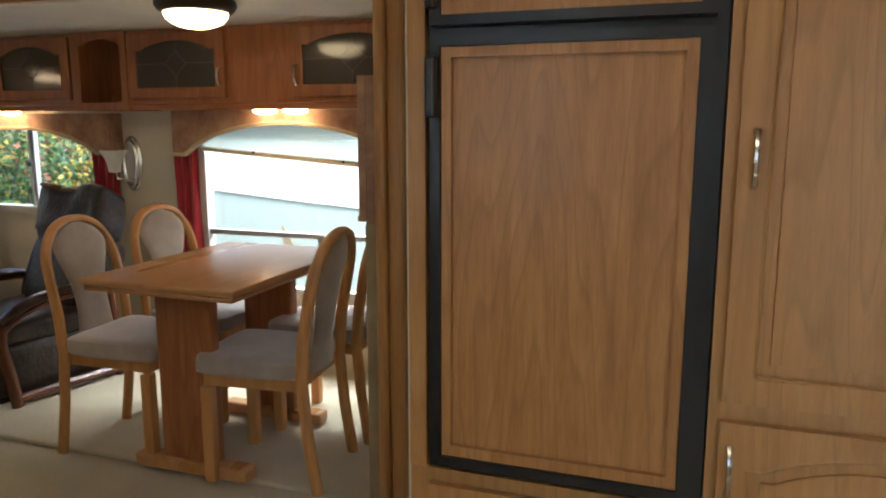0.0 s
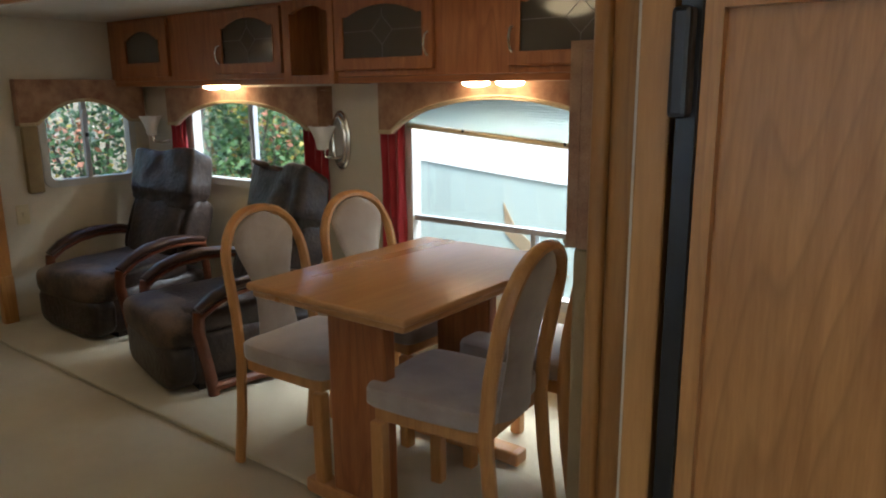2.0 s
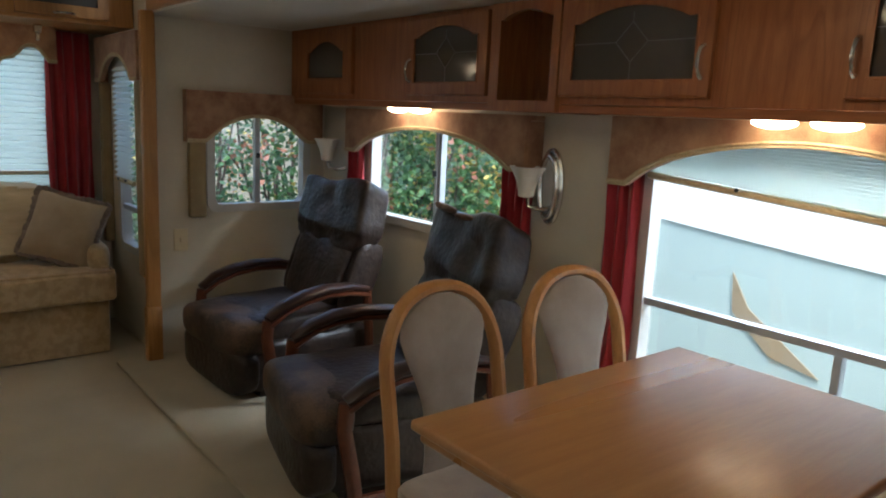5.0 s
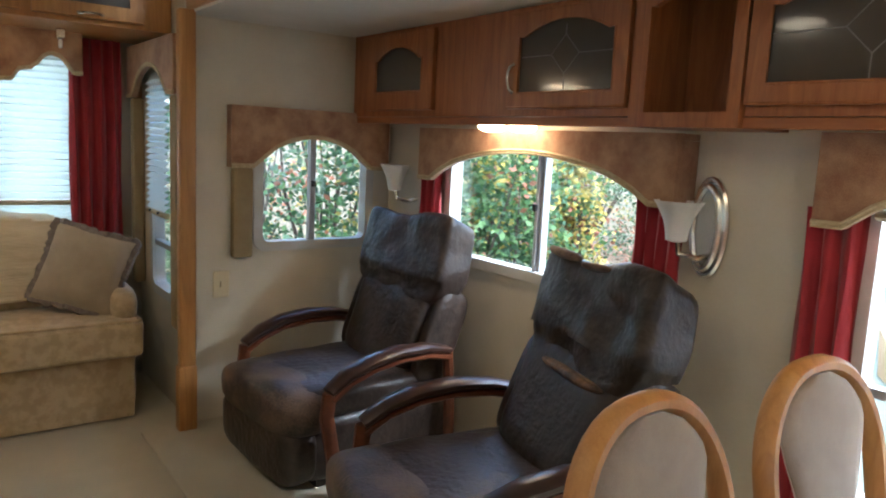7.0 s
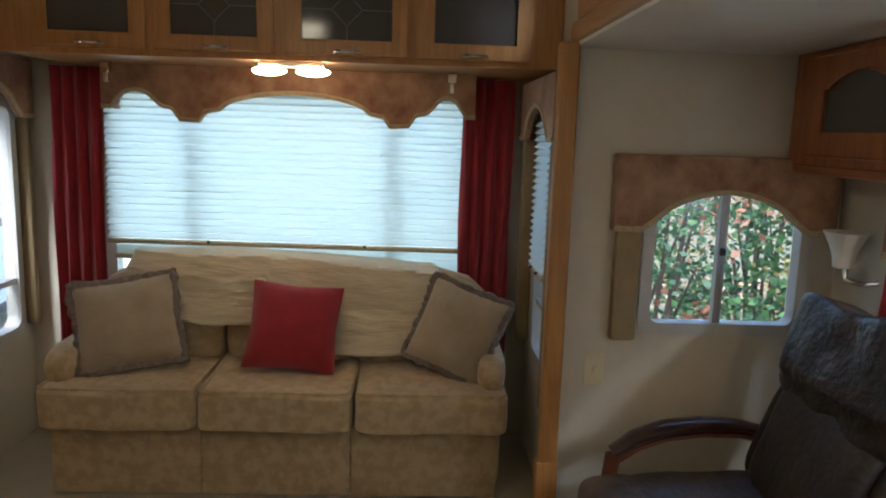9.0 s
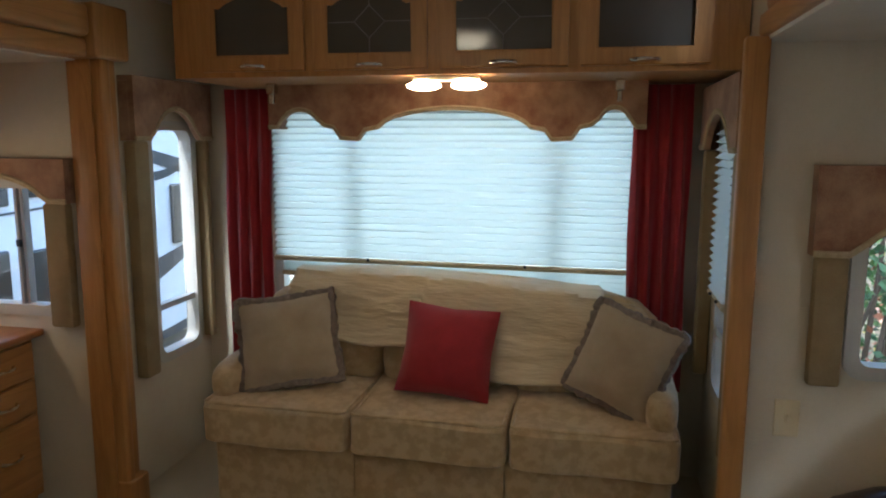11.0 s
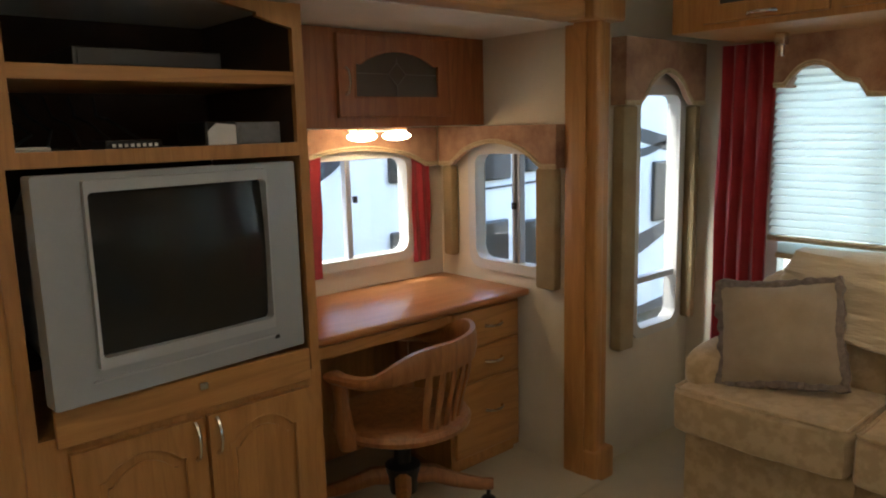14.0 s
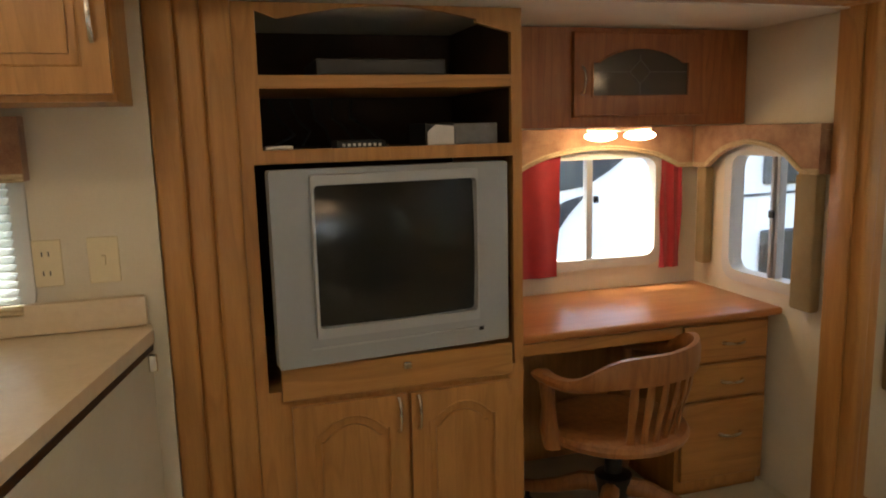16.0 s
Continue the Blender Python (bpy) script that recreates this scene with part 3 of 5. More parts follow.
# ---- windows ----
window("window_1", FD, *DW, rails=(0.715,), r=0.02, frame_w=0.035, label="large dining window in white frame with lower sash")
bm = bmesh.new()
bx(bm, -2.24, 0.44, -0.035, -2.215, 0.70, 0.0, 0.003)
done("lower_mullion", bm, ALU, bpy.data.objects["window_1"])
window("window_2", FD, *SW_, mulls=(-4.09,), latch=(-4.10, 1.05), label="sliding window in white frame behind the recliners")
window("window_3", FR, *BW, mulls=(3.465,), latch=(3.46, 1.06), label="small sliding window in white frame")
window("window_4", FK, *KW, mulls=(4.745,), latch=(4.765, 1.10), r=0.06, label="sliding window in white frame over the desk")
window("window_5", FE, *EW, mulls=(0.285,), latch=(0.285, 1.06), r=0.06, label="small sliding window in white frame beside the desk")
window("window_6", FT, *TW, rails=(0.735,), r=0.06, frame_w=0.028, label="tall narrow window in white frame")
window("window_7", FB, *RW, mulls=(1.37, 2.27), r=0.02, label="wide rear window with three panes")
window("window_8", FM, -5.78, 0.5, -5.40, 1.52, rails=(0.735,), r=0.06, label="tall narrow window in white frame")
window("window_9", facing((0, 1, 0), (0, 0.5, 0)), 2.1, 0.98, 2.86, 1.36, label="kitchen window in white frame")
# entry door glass, out of view, sized to bring daylight low onto the fridge
window("window_10", facing((0, 1, 0), (0, 0.5, 0)), -0.7, 0.12, 0.15, 1.78, label="entry door window in white frame")
# extra unseen window, added to let more daylight into the kitchen
window("window_11_added", facing((0, 1, 0), (0, 0.5, 0)), 0.7, 0.95, 1.6, 1.7, label="kitchen window in white frame")

# valances
valance(FD, scallop(-3.01, -1.70, 1.345, 1.115, 1.275, 0.1), -3.01, -1.70, 1.345, 0.105, "brown floral fabric valance over the dining window")
valance(FD, scallop(-4.755, -3.42, 1.335, 1.115, 1.25, 0.12), -4.755, -3.42, 1.335, 0.105, "brown floral fabric valance over the sliding window")
valance(FR, scallop(3.06, 3.83, 1.39, 1.13, 1.262, 0.13), 3.06, 3.83, 1.39, 0.06, "brown floral fabric valance with side leg", legs=((3.075, 3.165, 0.74), ))
valance(facing((-1, 0, 0), (XF, 0, 0)), scallop(-3.30, -2.56, 1.41, 0.99, 1.25, 0.1), -3.30, -2.56, 1.41, 0.115, "brown floral fabric valance with side leg", legs=((-2.64, -2.565, 0.1), ))
valance(FK, scallop(4.345, 5.19, 1.385, 1.22, 1.30, 0.09), 4.345, 5.19, 1.385, 0.05, "brown floral fabric valance over the desk window")
valance(FE, scallop(-0.115, 0.545, 1.385, 1.22, 1.315, 0.1), -0.115, 0.545, 1.385, 0.06, "brown floral fabric valance with side legs", legs=((-0.11, -0.05, 0.82), (0.43, 0.53, 0.745)))
valance(FT, scallop(5.42, 6.0, 1.70, 1.45, 1.575, 0.13), 5.42, 6.0, 1.70, 0.07, "brown floral fabric valance with side leg", legs=((5.43, 5.525, 0.48), (5.955, 5.995, 0.52)))
valance(FM, scallop(-5.99, -5.20, 1.66, 1.42, 1.55, 0.13), -5.99, -5.20, 1.66, 0.07, "brown floral fabric valance with side leg", legs=((-5.30, -5.21, 0.42), (-5.98, -5.92, 0.5)))


def rear_low():
    def bow(a, b, v0, v1, n=10):
        return [(a + (b - a) * i / n, v0 + (v1 - v0) * math.sin(math.pi * i / n) ** 0.7) for i in range(n + 1)]
    return ([(1.05, 1.50), (1.09, 1.50)] + bow(1.115, 1.27, 1.535, 1.575, 6) + [(1.30, 1.51), (1.345, 1.50), (1.375, 1.455), (1.455, 1.45), (1.485, 1.49), (1.54, 1.50)]
            + bow(1.57, 2.15, 1.525, 1.578, 16) + [(2.18, 1.50), (2.235, 1.49), (2.265, 1.45), (2.345, 1.455), (2.375, 1.50), (2.42, 1.51)] + bow(2.45, 2.565, 1.535, 1.578, 6) + [(2.59, 1.50), (2.63, 1.50)])


valance(FB, rear_low(), 1.05, 2.63, 1.685, 0.19, "brown floral fabric valance over the rear window")

# curtains
curtain(FD, -3.05, -2.90, 0.35, 1.16, "red gathered curtain beside the dining window", 3)
curtain(FD, -1.79, -1.66, 0.30, 1.2, "red gathered curtain beside the dining window", 3)
curtain(FD, -4.80, -4.655, 0.72, 1.18, "short red curtain beside the sliding window", 3)
curtain(FD, -3.595, -3.42, 0.70, 1.18, "short red curtain beside the sliding window", 4)
curtain(FK, 4.34, 4.60, 0.80, 1.29, "short red curtain beside the desk window", 2, 0.006, 0.03, 0.1)
curtain(FK, 5.05, 5.155, 0.80, 1.28, "short red curtain beside the desk window", 2, 0.006, 0.03, 0.1)
curtain(FB, 0.80, 1.02, 0.42, 1.675, "long red curtain beside the rear window", 4, 0.02, 0.11)
curtain(FB, 2.58, 2.81, 0.42, 1.675, "long red curtain beside the rear window", 4, 0.02, 0.11)
for u in (1.13, 2.52):
    t = thing("curtain_bracket", FB, "small clear plastic curtain bracket under the cabinet", "bracket", "curtain brackets")
    bm = bmesh.new()
    bx(bm, u - 0.018, 1.64, 0.30, u + 0.018, 1.682, 0.34, 0.004)
    bx(bm, u - 0.01, 1.60, 0.31, u + 0.01, 1.64, 0.33, 0.004)
    done("clip", bm, CHROME, t)


def pleats(m, u0, u1, top, bottom_l, bottom_r, w, label, step=0.031, rail=True, sag=None):
    """A pleated cloth shade: zigzag folds between a straight top and a slanting bottom rail."""
    t = thing("pleated_shade", m, label, "window shade")
    bm = bmesh.new()
    n = max(2, int((top - min(bottom_l, bottom_r)) / step))
    cols = 24
    grid = []
    for j in range(2 * n + 1):
        s = (j + (0.45 if j % 2 else 0.0)) / (2 * n)
        row = []
        for i in range(cols + 1):
            f = i / cols
            b = bottom_l + (bottom_r - bottom_l) * f
            dip = 0.002 * noise.noise((f * 2.5, s * 2, u0)) * (1 + 2 * s)
            row.append(bm.verts.new((u0 + (u1 - u0) * f, top + (b - top) * s + dip, w + (0.016 if j % 2 else -0.012) + 0.0015 * noise.noise((f * 6, s * 4, 2)))))
        grid.append(row)
    for j in range(2 * n):
        for i in range(cols):
            bm.faces.new((grid[j][i], grid[j][i + 1], grid[j + 1][i + 1], grid[j + 1][i]))
    done("cloth", bm, SHADE, t)
    if rail:
        bm = bmesh.new()
        sweep(bm, [(u0 - 0.005, bottom_l - 0.012, w), (u1 + 0.005, bottom_r - 0.012, w)], 0.012, 0.016, (0, 0, 1), None, 8)
        done("bottom_rail", bm, CORD, t, smooth=True)
        for q in (0.28, 0.72):
            bm = bmesh.new()
            cushion(bm, (u0 + (u1 - u0) * q, bottom_l + (bottom_r - bottom_l) * q - 0.004, w + 0.018), (0.014, 0.014, 0.014), 2, 4)
            done("cord_knob", bm, BLACK, t)
    return t


pleats(FB, 1.0, 2.605, 1.66, 0.925, 0.915, 0.045, "white pleated cloth shade, lowered, glowing with daylight")
pleats(FB, 1.03, 2.60, 0.895, 0.855, 0.76, 0.03, "loose lower part of the pleated shade, sagging", 0.02)
pleats(FD, -2.885, -1.74, 1.29, 1.165, 1.075, 0.03, "pleated cloth shade, drawn up and hanging askew", 0.012)
pleats(FM, -5.75, -5.43, 1.5, 0.9, 0.9, 0.03, "white pleated shade in the tall window", 0.028)

# ---- dining cabinets ----
def cabinet_box(t, u0, v0, u1, v1, depth, material, holes=(), w0=0.002):
    bm = bmesh.new()
    plate(bm, rect(u0, v0, u1, v1), [rect(*h) for h in holes], depth - 0.02, depth)
    bx(bm, u0, v0, w0, u1, v0 + 0.018, depth - 0.021)
    bx(bm, u0, v1 - 0.018, w0, u1, v1, depth - 0.021)
    bx(bm, u0, v0 + 0.019, w0, u0 + 0.018, v1 - 0.019, depth - 0.021)
    bx(bm, u1 - 0.018, v0 + 0.019, w0, u1, v1 - 0.019, depth - 0.021)
    done("carcass", bm, material, t)
    # back board coloured dark for the shade inside
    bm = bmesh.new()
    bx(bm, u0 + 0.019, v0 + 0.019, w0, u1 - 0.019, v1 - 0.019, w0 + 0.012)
    done("back", bm, INSIDE_SHADE, t)


def upper_cabinets():
    w = 0.225
    t = thing("wall_cabinet", FD, "reddish oak overhead cabinet with arched smoked-glass doors", "cabinet", "overhead cabinets in the dining slide-out")
    cabinet_box(t, -5.13, 1.375, -3.50, ZS - 0.003, w, CHERRY, [(-4.95, 1.42, -4.52, 1.69), (-3.98, 1.42, -3.56, 1.69)])
    glass_door(t, -4.99, 1.40, -4.48, 1.715, w + 0.001, CHERRY, 0.05, False, inner=0.075)
    glass_door(t, -4.03, 1.40, -3.515, 1.715, w + 0.001, CHERRY, 0.045, True, (-4.0, 1.5, True))
    t = thing("open_cubby", FD, "open oak cubby with arched top", "shelf")
    bm = bmesh.new()
    hole = arch(-3.445, 1.385, -3.185, 1.70, 0.03)
    plate(bm, rect(-3.495, 1.345, -3.15, ZS - 0.003), [hole], w - 0.005, w + 0.018)
    bx(bm, -3.495, 1.345, 0.002, -3.15, 1.363, w - 0.006)
    bx(bm, -3.495, 1.364, 0.002, -3.477, ZS - 0.004, w - 0.006)
    bx(bm, -3.168, 1.364, 0.002, -3.15, ZS - 0.004, w - 0.006)
    done("carcass", bm, CHERRY, t)
    bm = bmesh.new()
    bx(bm, -3.476, 1.364, 0.002, -3.169, ZS - 0.005, 0.014)
    done("back", bm, CHERRY, t)
    t = thing("wall_cabinet", FD, "reddish oak overhead cabinet with leaded glass doors", "cabinet", "overhead cabinets in the dining slide-out")
    cabinet_box(t, -3.145, 1.375, -1.265, ZS - 0.003, w, CHERRY, [(-3.09, 1.42, -2.63, 1.69), (-2.16, 1.42, -1.66, 1.69)])
    glass_door(t, -3.14, 1.40, -2.575, 1.715, w + 0.001, CHERRY, 0.045, True, (-2.6, 1.5, True))
    glass_door(t, -2.21, 1.40, -1.61, 1.715, w + 0.001, CHERRY, 0.045, True, (-2.19, 1.5, True))
    bm = bmesh.new()
    bx(bm, -5.13, 1.345, 0.2, -1.265, 1.374, 0.222, 0.004)
    tagged(done("trim_cabinet_rail", bm, CHERRYX, None, FD), "oak light rail under the cabinets", "trim", kind="structure")


upper_cabinets()
twin_lamp(FD, -2.33, 1.352, 0.16)
twin_lamp(FD, -4.11, 1.352, 0.16)


def dome_light(x, y, z, lit):
    t = thing("ceiling_light", pose(x, y, z), "round ceiling light, lit alabaster glass in a bronze rim", "lamp", "round ceiling lights")
    bm = bmesh.new()
    lathe(bm, [(0.0, -0.001), (0.15, -0.001), (0.152, -0.02), (0.142, -0.035), (0.13, -0.045), (0.118, -0.045)], 32)
    done("rim", bm, BRONZE, t, smooth=True)
    bm = bmesh.new()
    lathe(bm, [(0.12 * math.cos(a), -0.044 - 0.06 * math.sin(a)) for a in [math.pi / 2 * i / 8 for i in range(9)]], 32)
    done("bowl", bm, lit, t, smooth=True)


dome_light(-2.27, 3.04, ZS, DOMEGLOW)
# three domes out of view, added to brighten kitchen and main room
dome_light(-0.55, 1.15, ZC, UNSEENGLOW)
dome_light(-2.85, 1.65, ZC, UNSEENGLOW)
dome_light(-4.1, 1.75, ZC, UNSEENGLOW)


def sconce(m, u, v, label, tall=True):
    """A candle sconce: fluted ceramic cup on a bracket before an oval back."""
    t = thing("wall_sconce", m, label, "sconce", "wall sconces")
    if tall:
        bm = bmesh.new()
        for k in range(2):
            R = (0.055 - 0.012 * k, 0.14 - 0.02 * k)
            ring = [(u + 0.045 + R[0] * math.cos(2 * math.pi * i / 28), v - 0.01 + R[1] * math.sin(2 * math.pi * i / 28), 0.012 + 0.016 * k) for i in range(29)]
            sweep(bm, ring, 0.011, 0.011, (0, 0, 1), None, 8)
        done("oval_ring", bm, CHROME, t, smooth=True)
        bm = bmesh.new()
        plate(bm, [(u + 0.045 + 0.045 * math.cos(2 * math.pi * i / 24), v - 0.01 + 0.125 * math.sin(2 * math.pi * i / 24)) for i in range(24)], [], 0.001, 0.012)
        done("back", bm, CERAMIC, t)
    bm = bmesh.new()
    sweep(bm, [(u + 0.06, v - 0.09, 0.012), (u + 0.04, v - 0.10, 0.05), (u, v - 0.09, 0.085), (u - 0.0, v - 0.055, 0.09)], 0.009, 0.009, (0, 0, 1), None, 8)
    done("arm", bm, CHROME, t, smooth=True)
    bm = bmesh.new()
    prof = [(0.012, -0.055), (0.03, -0.05), (0.034, -0.02), (0.042, 0.01), (0.058, 0.045), (0.07, 0.065), (0.065, 0.065), (0.052, 0.04), (0.03, 0.0), (0.001, -0.03)]
    rings = []
    for r, z in prof:
        rings.append([bm.verts.new((u + r * (1 + (0.05 * math.cos(10 * 2 * math.pi * j / 40) if r > 0.045 else 0)) * math.cos(2 * math.pi * j / 40), v + z, 0.1 + r * math.sin(2 * math.pi * j / 40))) for j in range(40)])
    for q, r in zip(rings, rings[1:]):
        for j in range(40):
            bm.faces.new((q[j], q[(j + 1) % 40], r[(j + 1) % 40], r[j]))
    done("cup", bm, CERAMIC, t, smooth=True)


sconce(FD, -3.40, 1.075, "white ceramic wall sconce with oval back")
sconce(FD, -4.95, 1.10, "small white ceramic wall sconce", False)


def wall_plate(m, u, v, label, cat, toggle=True):
    t = thing("switch_plate" if toggle else "wall_outlet", m, label, cat)
    bm = bmesh.new()
    bx(bm, u - 0.036, v - 0.058, 0.0015, u + 0.036, v + 0.058, 0.007, 0.002)
    done("plate", bm, IVORY, t)
    if toggle:
        bm = bmesh.new()
        bx(bm, u - 0.005, v - 0.012, 0.007, u + 0.005, v + 0.012, 0.016, 0.001)
        done("toggle", bm, IVORY, t)
    else:
        for q in (-0.024, 0.024):
            for p in (-0.0075, 0.0075):
                bm = bmesh.new()
                bx(bm, u + p - 0.0015, v + q - 0.006, 0.0072, u + p + 0.0015, v + q + 0.006, 0.0078)
                done("slot", bm, BLACK, t)


wall_plate(FR, 3.037, 0.622, "ivory light switch on the wallpaper", "switch")
FKI = facing((0, 1, 0), (0, 0.5, 0))
wall_plate(FKI, 3.03, 1.095, "ivory light switch on the kitchen wall", "switch")
wall_plate(FKI, 2.90, 1.095, "ivory power outlet on the kitchen wall", "outlet", False)


# ---- dining set ----
def table():
    t = thing("dining_table", pose(-2.12, 2.965, 0.022), "golden oak trestle dining table beside the window", "table")
    bm = bmesh.new()
    bx(bm, -0.315, -0.435, 0.708, 0.315, 0.435, 0.73, 0.007, 3)
    bx(bm, -0.302, -0.422, 0.685, 0.302, 0.422, 0.707, 0.008, 3)
    done("top", bm, TABLE_OAK, t, smooth=True)
    for s in (-1, 1):
        bm = bmesh.new()
        bx(bm, -0.115, s * 0.27 - 0.025, 0.051, 0.115, s * 0.27 + 0.025, 0.684, 0.006)
        done("pedestal", bm, CHERRY, t)
        bm = bmesh.new()
        bx(bm, -0.24, s * 0.27 - 0.035, 0.0, 0.24, s * 0.27 + 0.035, 0.05, 0.008)
        done("foot", bm, TABLE_OAK, t)
    bm = bmesh.new()
    bx(bm, -0.02, -0.244, 0.25, 0.02, 0.244, 0.36, 0.005)
    done("stretcher", bm, OAKY, t)


table()


def chair(m):
    """A dining chair: hooped oak back frame, padded splat, padded seat, square legs. It looks along +x."""
    t = thing("dining_chair", m, "light oak hoop-back dining chair with taupe velvet seat", "chair", "chairs round the dining table")
    bm = bmesh.new()
    hw = 0.175
    post_ = [(-0.235, 0.0), (-0.205, 0.2), (-0.188, 0.4), (-0.2, 0.55), (-0.228, 0.70)]
    path = [(x, -hw, z) for x, z in post_]
    path += [(-0.228 - 0.042 * math.sin(a), -hw * math.copysign(abs(math.cos(a)) ** 0.85, math.cos(a)), 0.70 + 0.188 * math.sin(a)) for a in [math.pi * i / 20 for i in range(1, 20)]]
    path += [(x, hw, z) for x, z in post_[::-1]]
    sweep(bm, path, 0.016, 0.021, (1, 0, 0.001), None, 8)
    done("back_frame", bm, CHAIR_OAK, t, smooth=True)
    bm = bmesh.new()
    rings = []
    for j in range(21):
        s = j / 20
        z = 0.405 + 0.472 * s
        wd = 0.098 - 0.018 * math.sin(math.pi * min(1, s / 0.7)) + 0.04 * max(0, min(1, (s - 0.42) / 0.4)) ** 1.4
        if z > 0.70:
            wd = min(wd, (hw - 0.014) * max(0.02, 1 - ((z - 0.70) / 0.179) ** 2) ** 0.5)
        x = -0.19 - (0.075 * max(0, (z - 0.42) / 0.46) ** 1.4)
        th = 0.021
        rings.append([bm.verts.new((x + th * math.sin(g) + 0.005 * math.cos(2 * g), wd * math.cos(g), z)) for g in [2 * math.pi * i / 16 for i in range(16)]])
    for q, r in zip(rings, rings[1:]):
        for i in range(16):
            bm.faces.new((q[i], q[(i + 1) % 16], r[(i + 1) % 16], r[i]))
    bm.faces.new(rings[0][::-1]), bm.faces.new(rings[-1])
    done("backrest", bm, VELVET, t, smooth=True)
    bm = bmesh.new()
    bx(bm, -0.175, -0.165, 0.355, 0.185, 0.165, 0.41, 0.006)
    done("apron", bm, CHAIR_OAK, t)
    bm = bmesh.new()
    cushion(bm, (0.015, 0, 0.433), (0.40, 0.385, 0.07), 9, 10, None, 0.003)
    done("seat", bm, VELVET, t, smooth=True)
    for s in (-1, 1):
        bm = bmesh.new()
        bx(bm, 0.15, s * 0.16 - 0.021, 0.0, 0.192, s * 0.16 + 0.021, 0.354, 0.006)
        done("leg", bm, CHAIR_OAK, t)
    return t


c0 = chair(pose(-2.475, 2.84, 0.022, 0, 0, 2))
for x, y, r in ((-2.455, 3.27, -3), (-1.86, 2.83, 186), (-1.85, 3.28, 181)):
    copy_thing(c0, pose(x, y, 0.022, 0, 0, r))


# ---- recliners ----
def recliner(m, slump, label):
    """A low leather recliner with bowed wooden arms. It looks along -y in its own frame."""
    t = thing("recliner", m, label, "armchair", "leather recliners")
    bm = bmesh.new()
    cushion(bm, (0, -0.01, 0.15), (0.58, 0.66, 0.25), 9, 8, None, 0.01)
    bx(bm, -0.25, -0.28, 0.0, 0.25, 0.28, 0.03)
    done("base", bm, LEATHER, t, smooth=True)
    bm = bmesh.new()
    cushion(bm, (0, -0.07, 0.31), (0.56, 0.60, 0.13), 5, 10, None, 0.014)
    done("seat", bm, LEATHER, t, smooth=True)
    bm = bmesh.new()
    cushion(bm, (0, -0.355, 0.135), (0.62, 0.15, 0.23), 4, 10, None, 0.012)
    done("footrest", bm, LEATHER, t, smooth=True)
    bm = bmesh.new()
    cushion(bm, (0, -0.325, 0.28), (0.62, 0.24, 0.19), 3.5, 12, None, 0.016)
    done("worn_front_roll", bm, WORN, t, smooth=True)
    back = Matrix.Translation((0, 0.15, 0.33)) @ Matrix.Rotation(radians(-22 if not slump else -24), 4, "X")
    bm = bmesh.new()
    cushion(bm, (0, 0.0, 0.19), (0.47, 0.17, 0.40), 6, 12, back, 0.014)
    done("backrest", bm, LEATHER, t, smooth=True)
    for q in (-1, 1):
        bm = bmesh.new()
        cushion(bm, (q * 0.262, 0.03, 0.19), (0.07, 0.16, 0.38), 4, 8, back, 0.006)
        done("side_panel", bm, LEATHER, t, smooth=True)
    bm = bmesh.new()
    hd = back @ Matrix.Translation((0, -0.03, 0.47)) @ Matrix.Rotation(radians(6), 4, "X")
    cushion(bm, (0, 0, 0), (0.58, 0.17, 0.35), 8, 16, hd, 0.034 if slump else 0.024)
    for v in bm.verts:
        q = hd.inverted() @ v.co
        if q.z > 0.08:
            sag = 0.028 * math.cos(q.x / 0.3 * math.pi / 2) if slump else 0.012 * math.cos(q.x / 0.3 * math.pi)
            q.z -= sag
        if q.z < -0.09:
            q.z += 0.02 * math.sin(q.x * 21 + 1) * (1.3 if slump else 0.6)
            q.y *= 0.82
        q.y += 0.016 * noise.noise((q.x * 9, q.z * 6, 3.0 + slump))
        v.co = hd @ q
    done("headrest", bm, LEATHER, t, smooth=True)
    if slump:
        for cx, cz, w, h in ((-0.17, 0.15, 0.17, 0.03), (0.0, 0.135, 0.12, 0.022), (0.05, -0.175, 0.3, 0.03)):
            bm = bmesh.new()
            cushion(bm, (cx, -0.085, cz), (w, 0.05, h), 2.5, 8, hd, 0.012)
            done("worn_crease", bm, CRACKED, t, smooth=True)
    for q in (-1, 1):
        bm = bmesh.new()
        line = [(q * 0.33, 0.24, 0.462), (q * 0.335, 0.13, 0.486), (q * 0.34, 0.0, 0.49), (q * 0.345, -0.12, 0.474), (q * 0.345, -0.22, 0.44), (q * 0.345, -0.295, 0.39)]
        sweep(bm, line, 0.036, 0.018, (0, 0, 1), [0.75, 0.95, 1.1, 1.15, 1.1, 0.9], 10)
        done("armrest", bm, DARKWOOD, t, smooth=True)
        bm = bmesh.new()
        sweep(bm, [(x, y + 0.008, z - 0.03) for x, y, z in line], 0.024, 0.015, (0, 0, 1), None, 8)
        sweep(bm, [(q * 0.345, -0.29, 0.385), (q * 0.345, -0.3, 0.3), (q * 0.345, -0.27, 0.14), (q * 0.345, -0.25, 0.0)], 0.026, 0.019, (1, 0, 0), None, 8)
        sweep(bm, [(q * 0.33, 0.24, 0.45), (q * 0.33, 0.26, 0.25), (q * 0.33, 0.27, 0.0)], 0.022, 0.02, (1, 0, 0), None, 8)
        sweep(bm, [(q * 0.345, -0.25, 0.035), (q * 0.34, 0.05, 0.04), (q * 0.33, 0.27, 0.035)], 0.02, 0.02, (0, 0, 1), None, 8)
        done("arm_frame", bm, ARMWOOD, t, smooth=True)
    return t


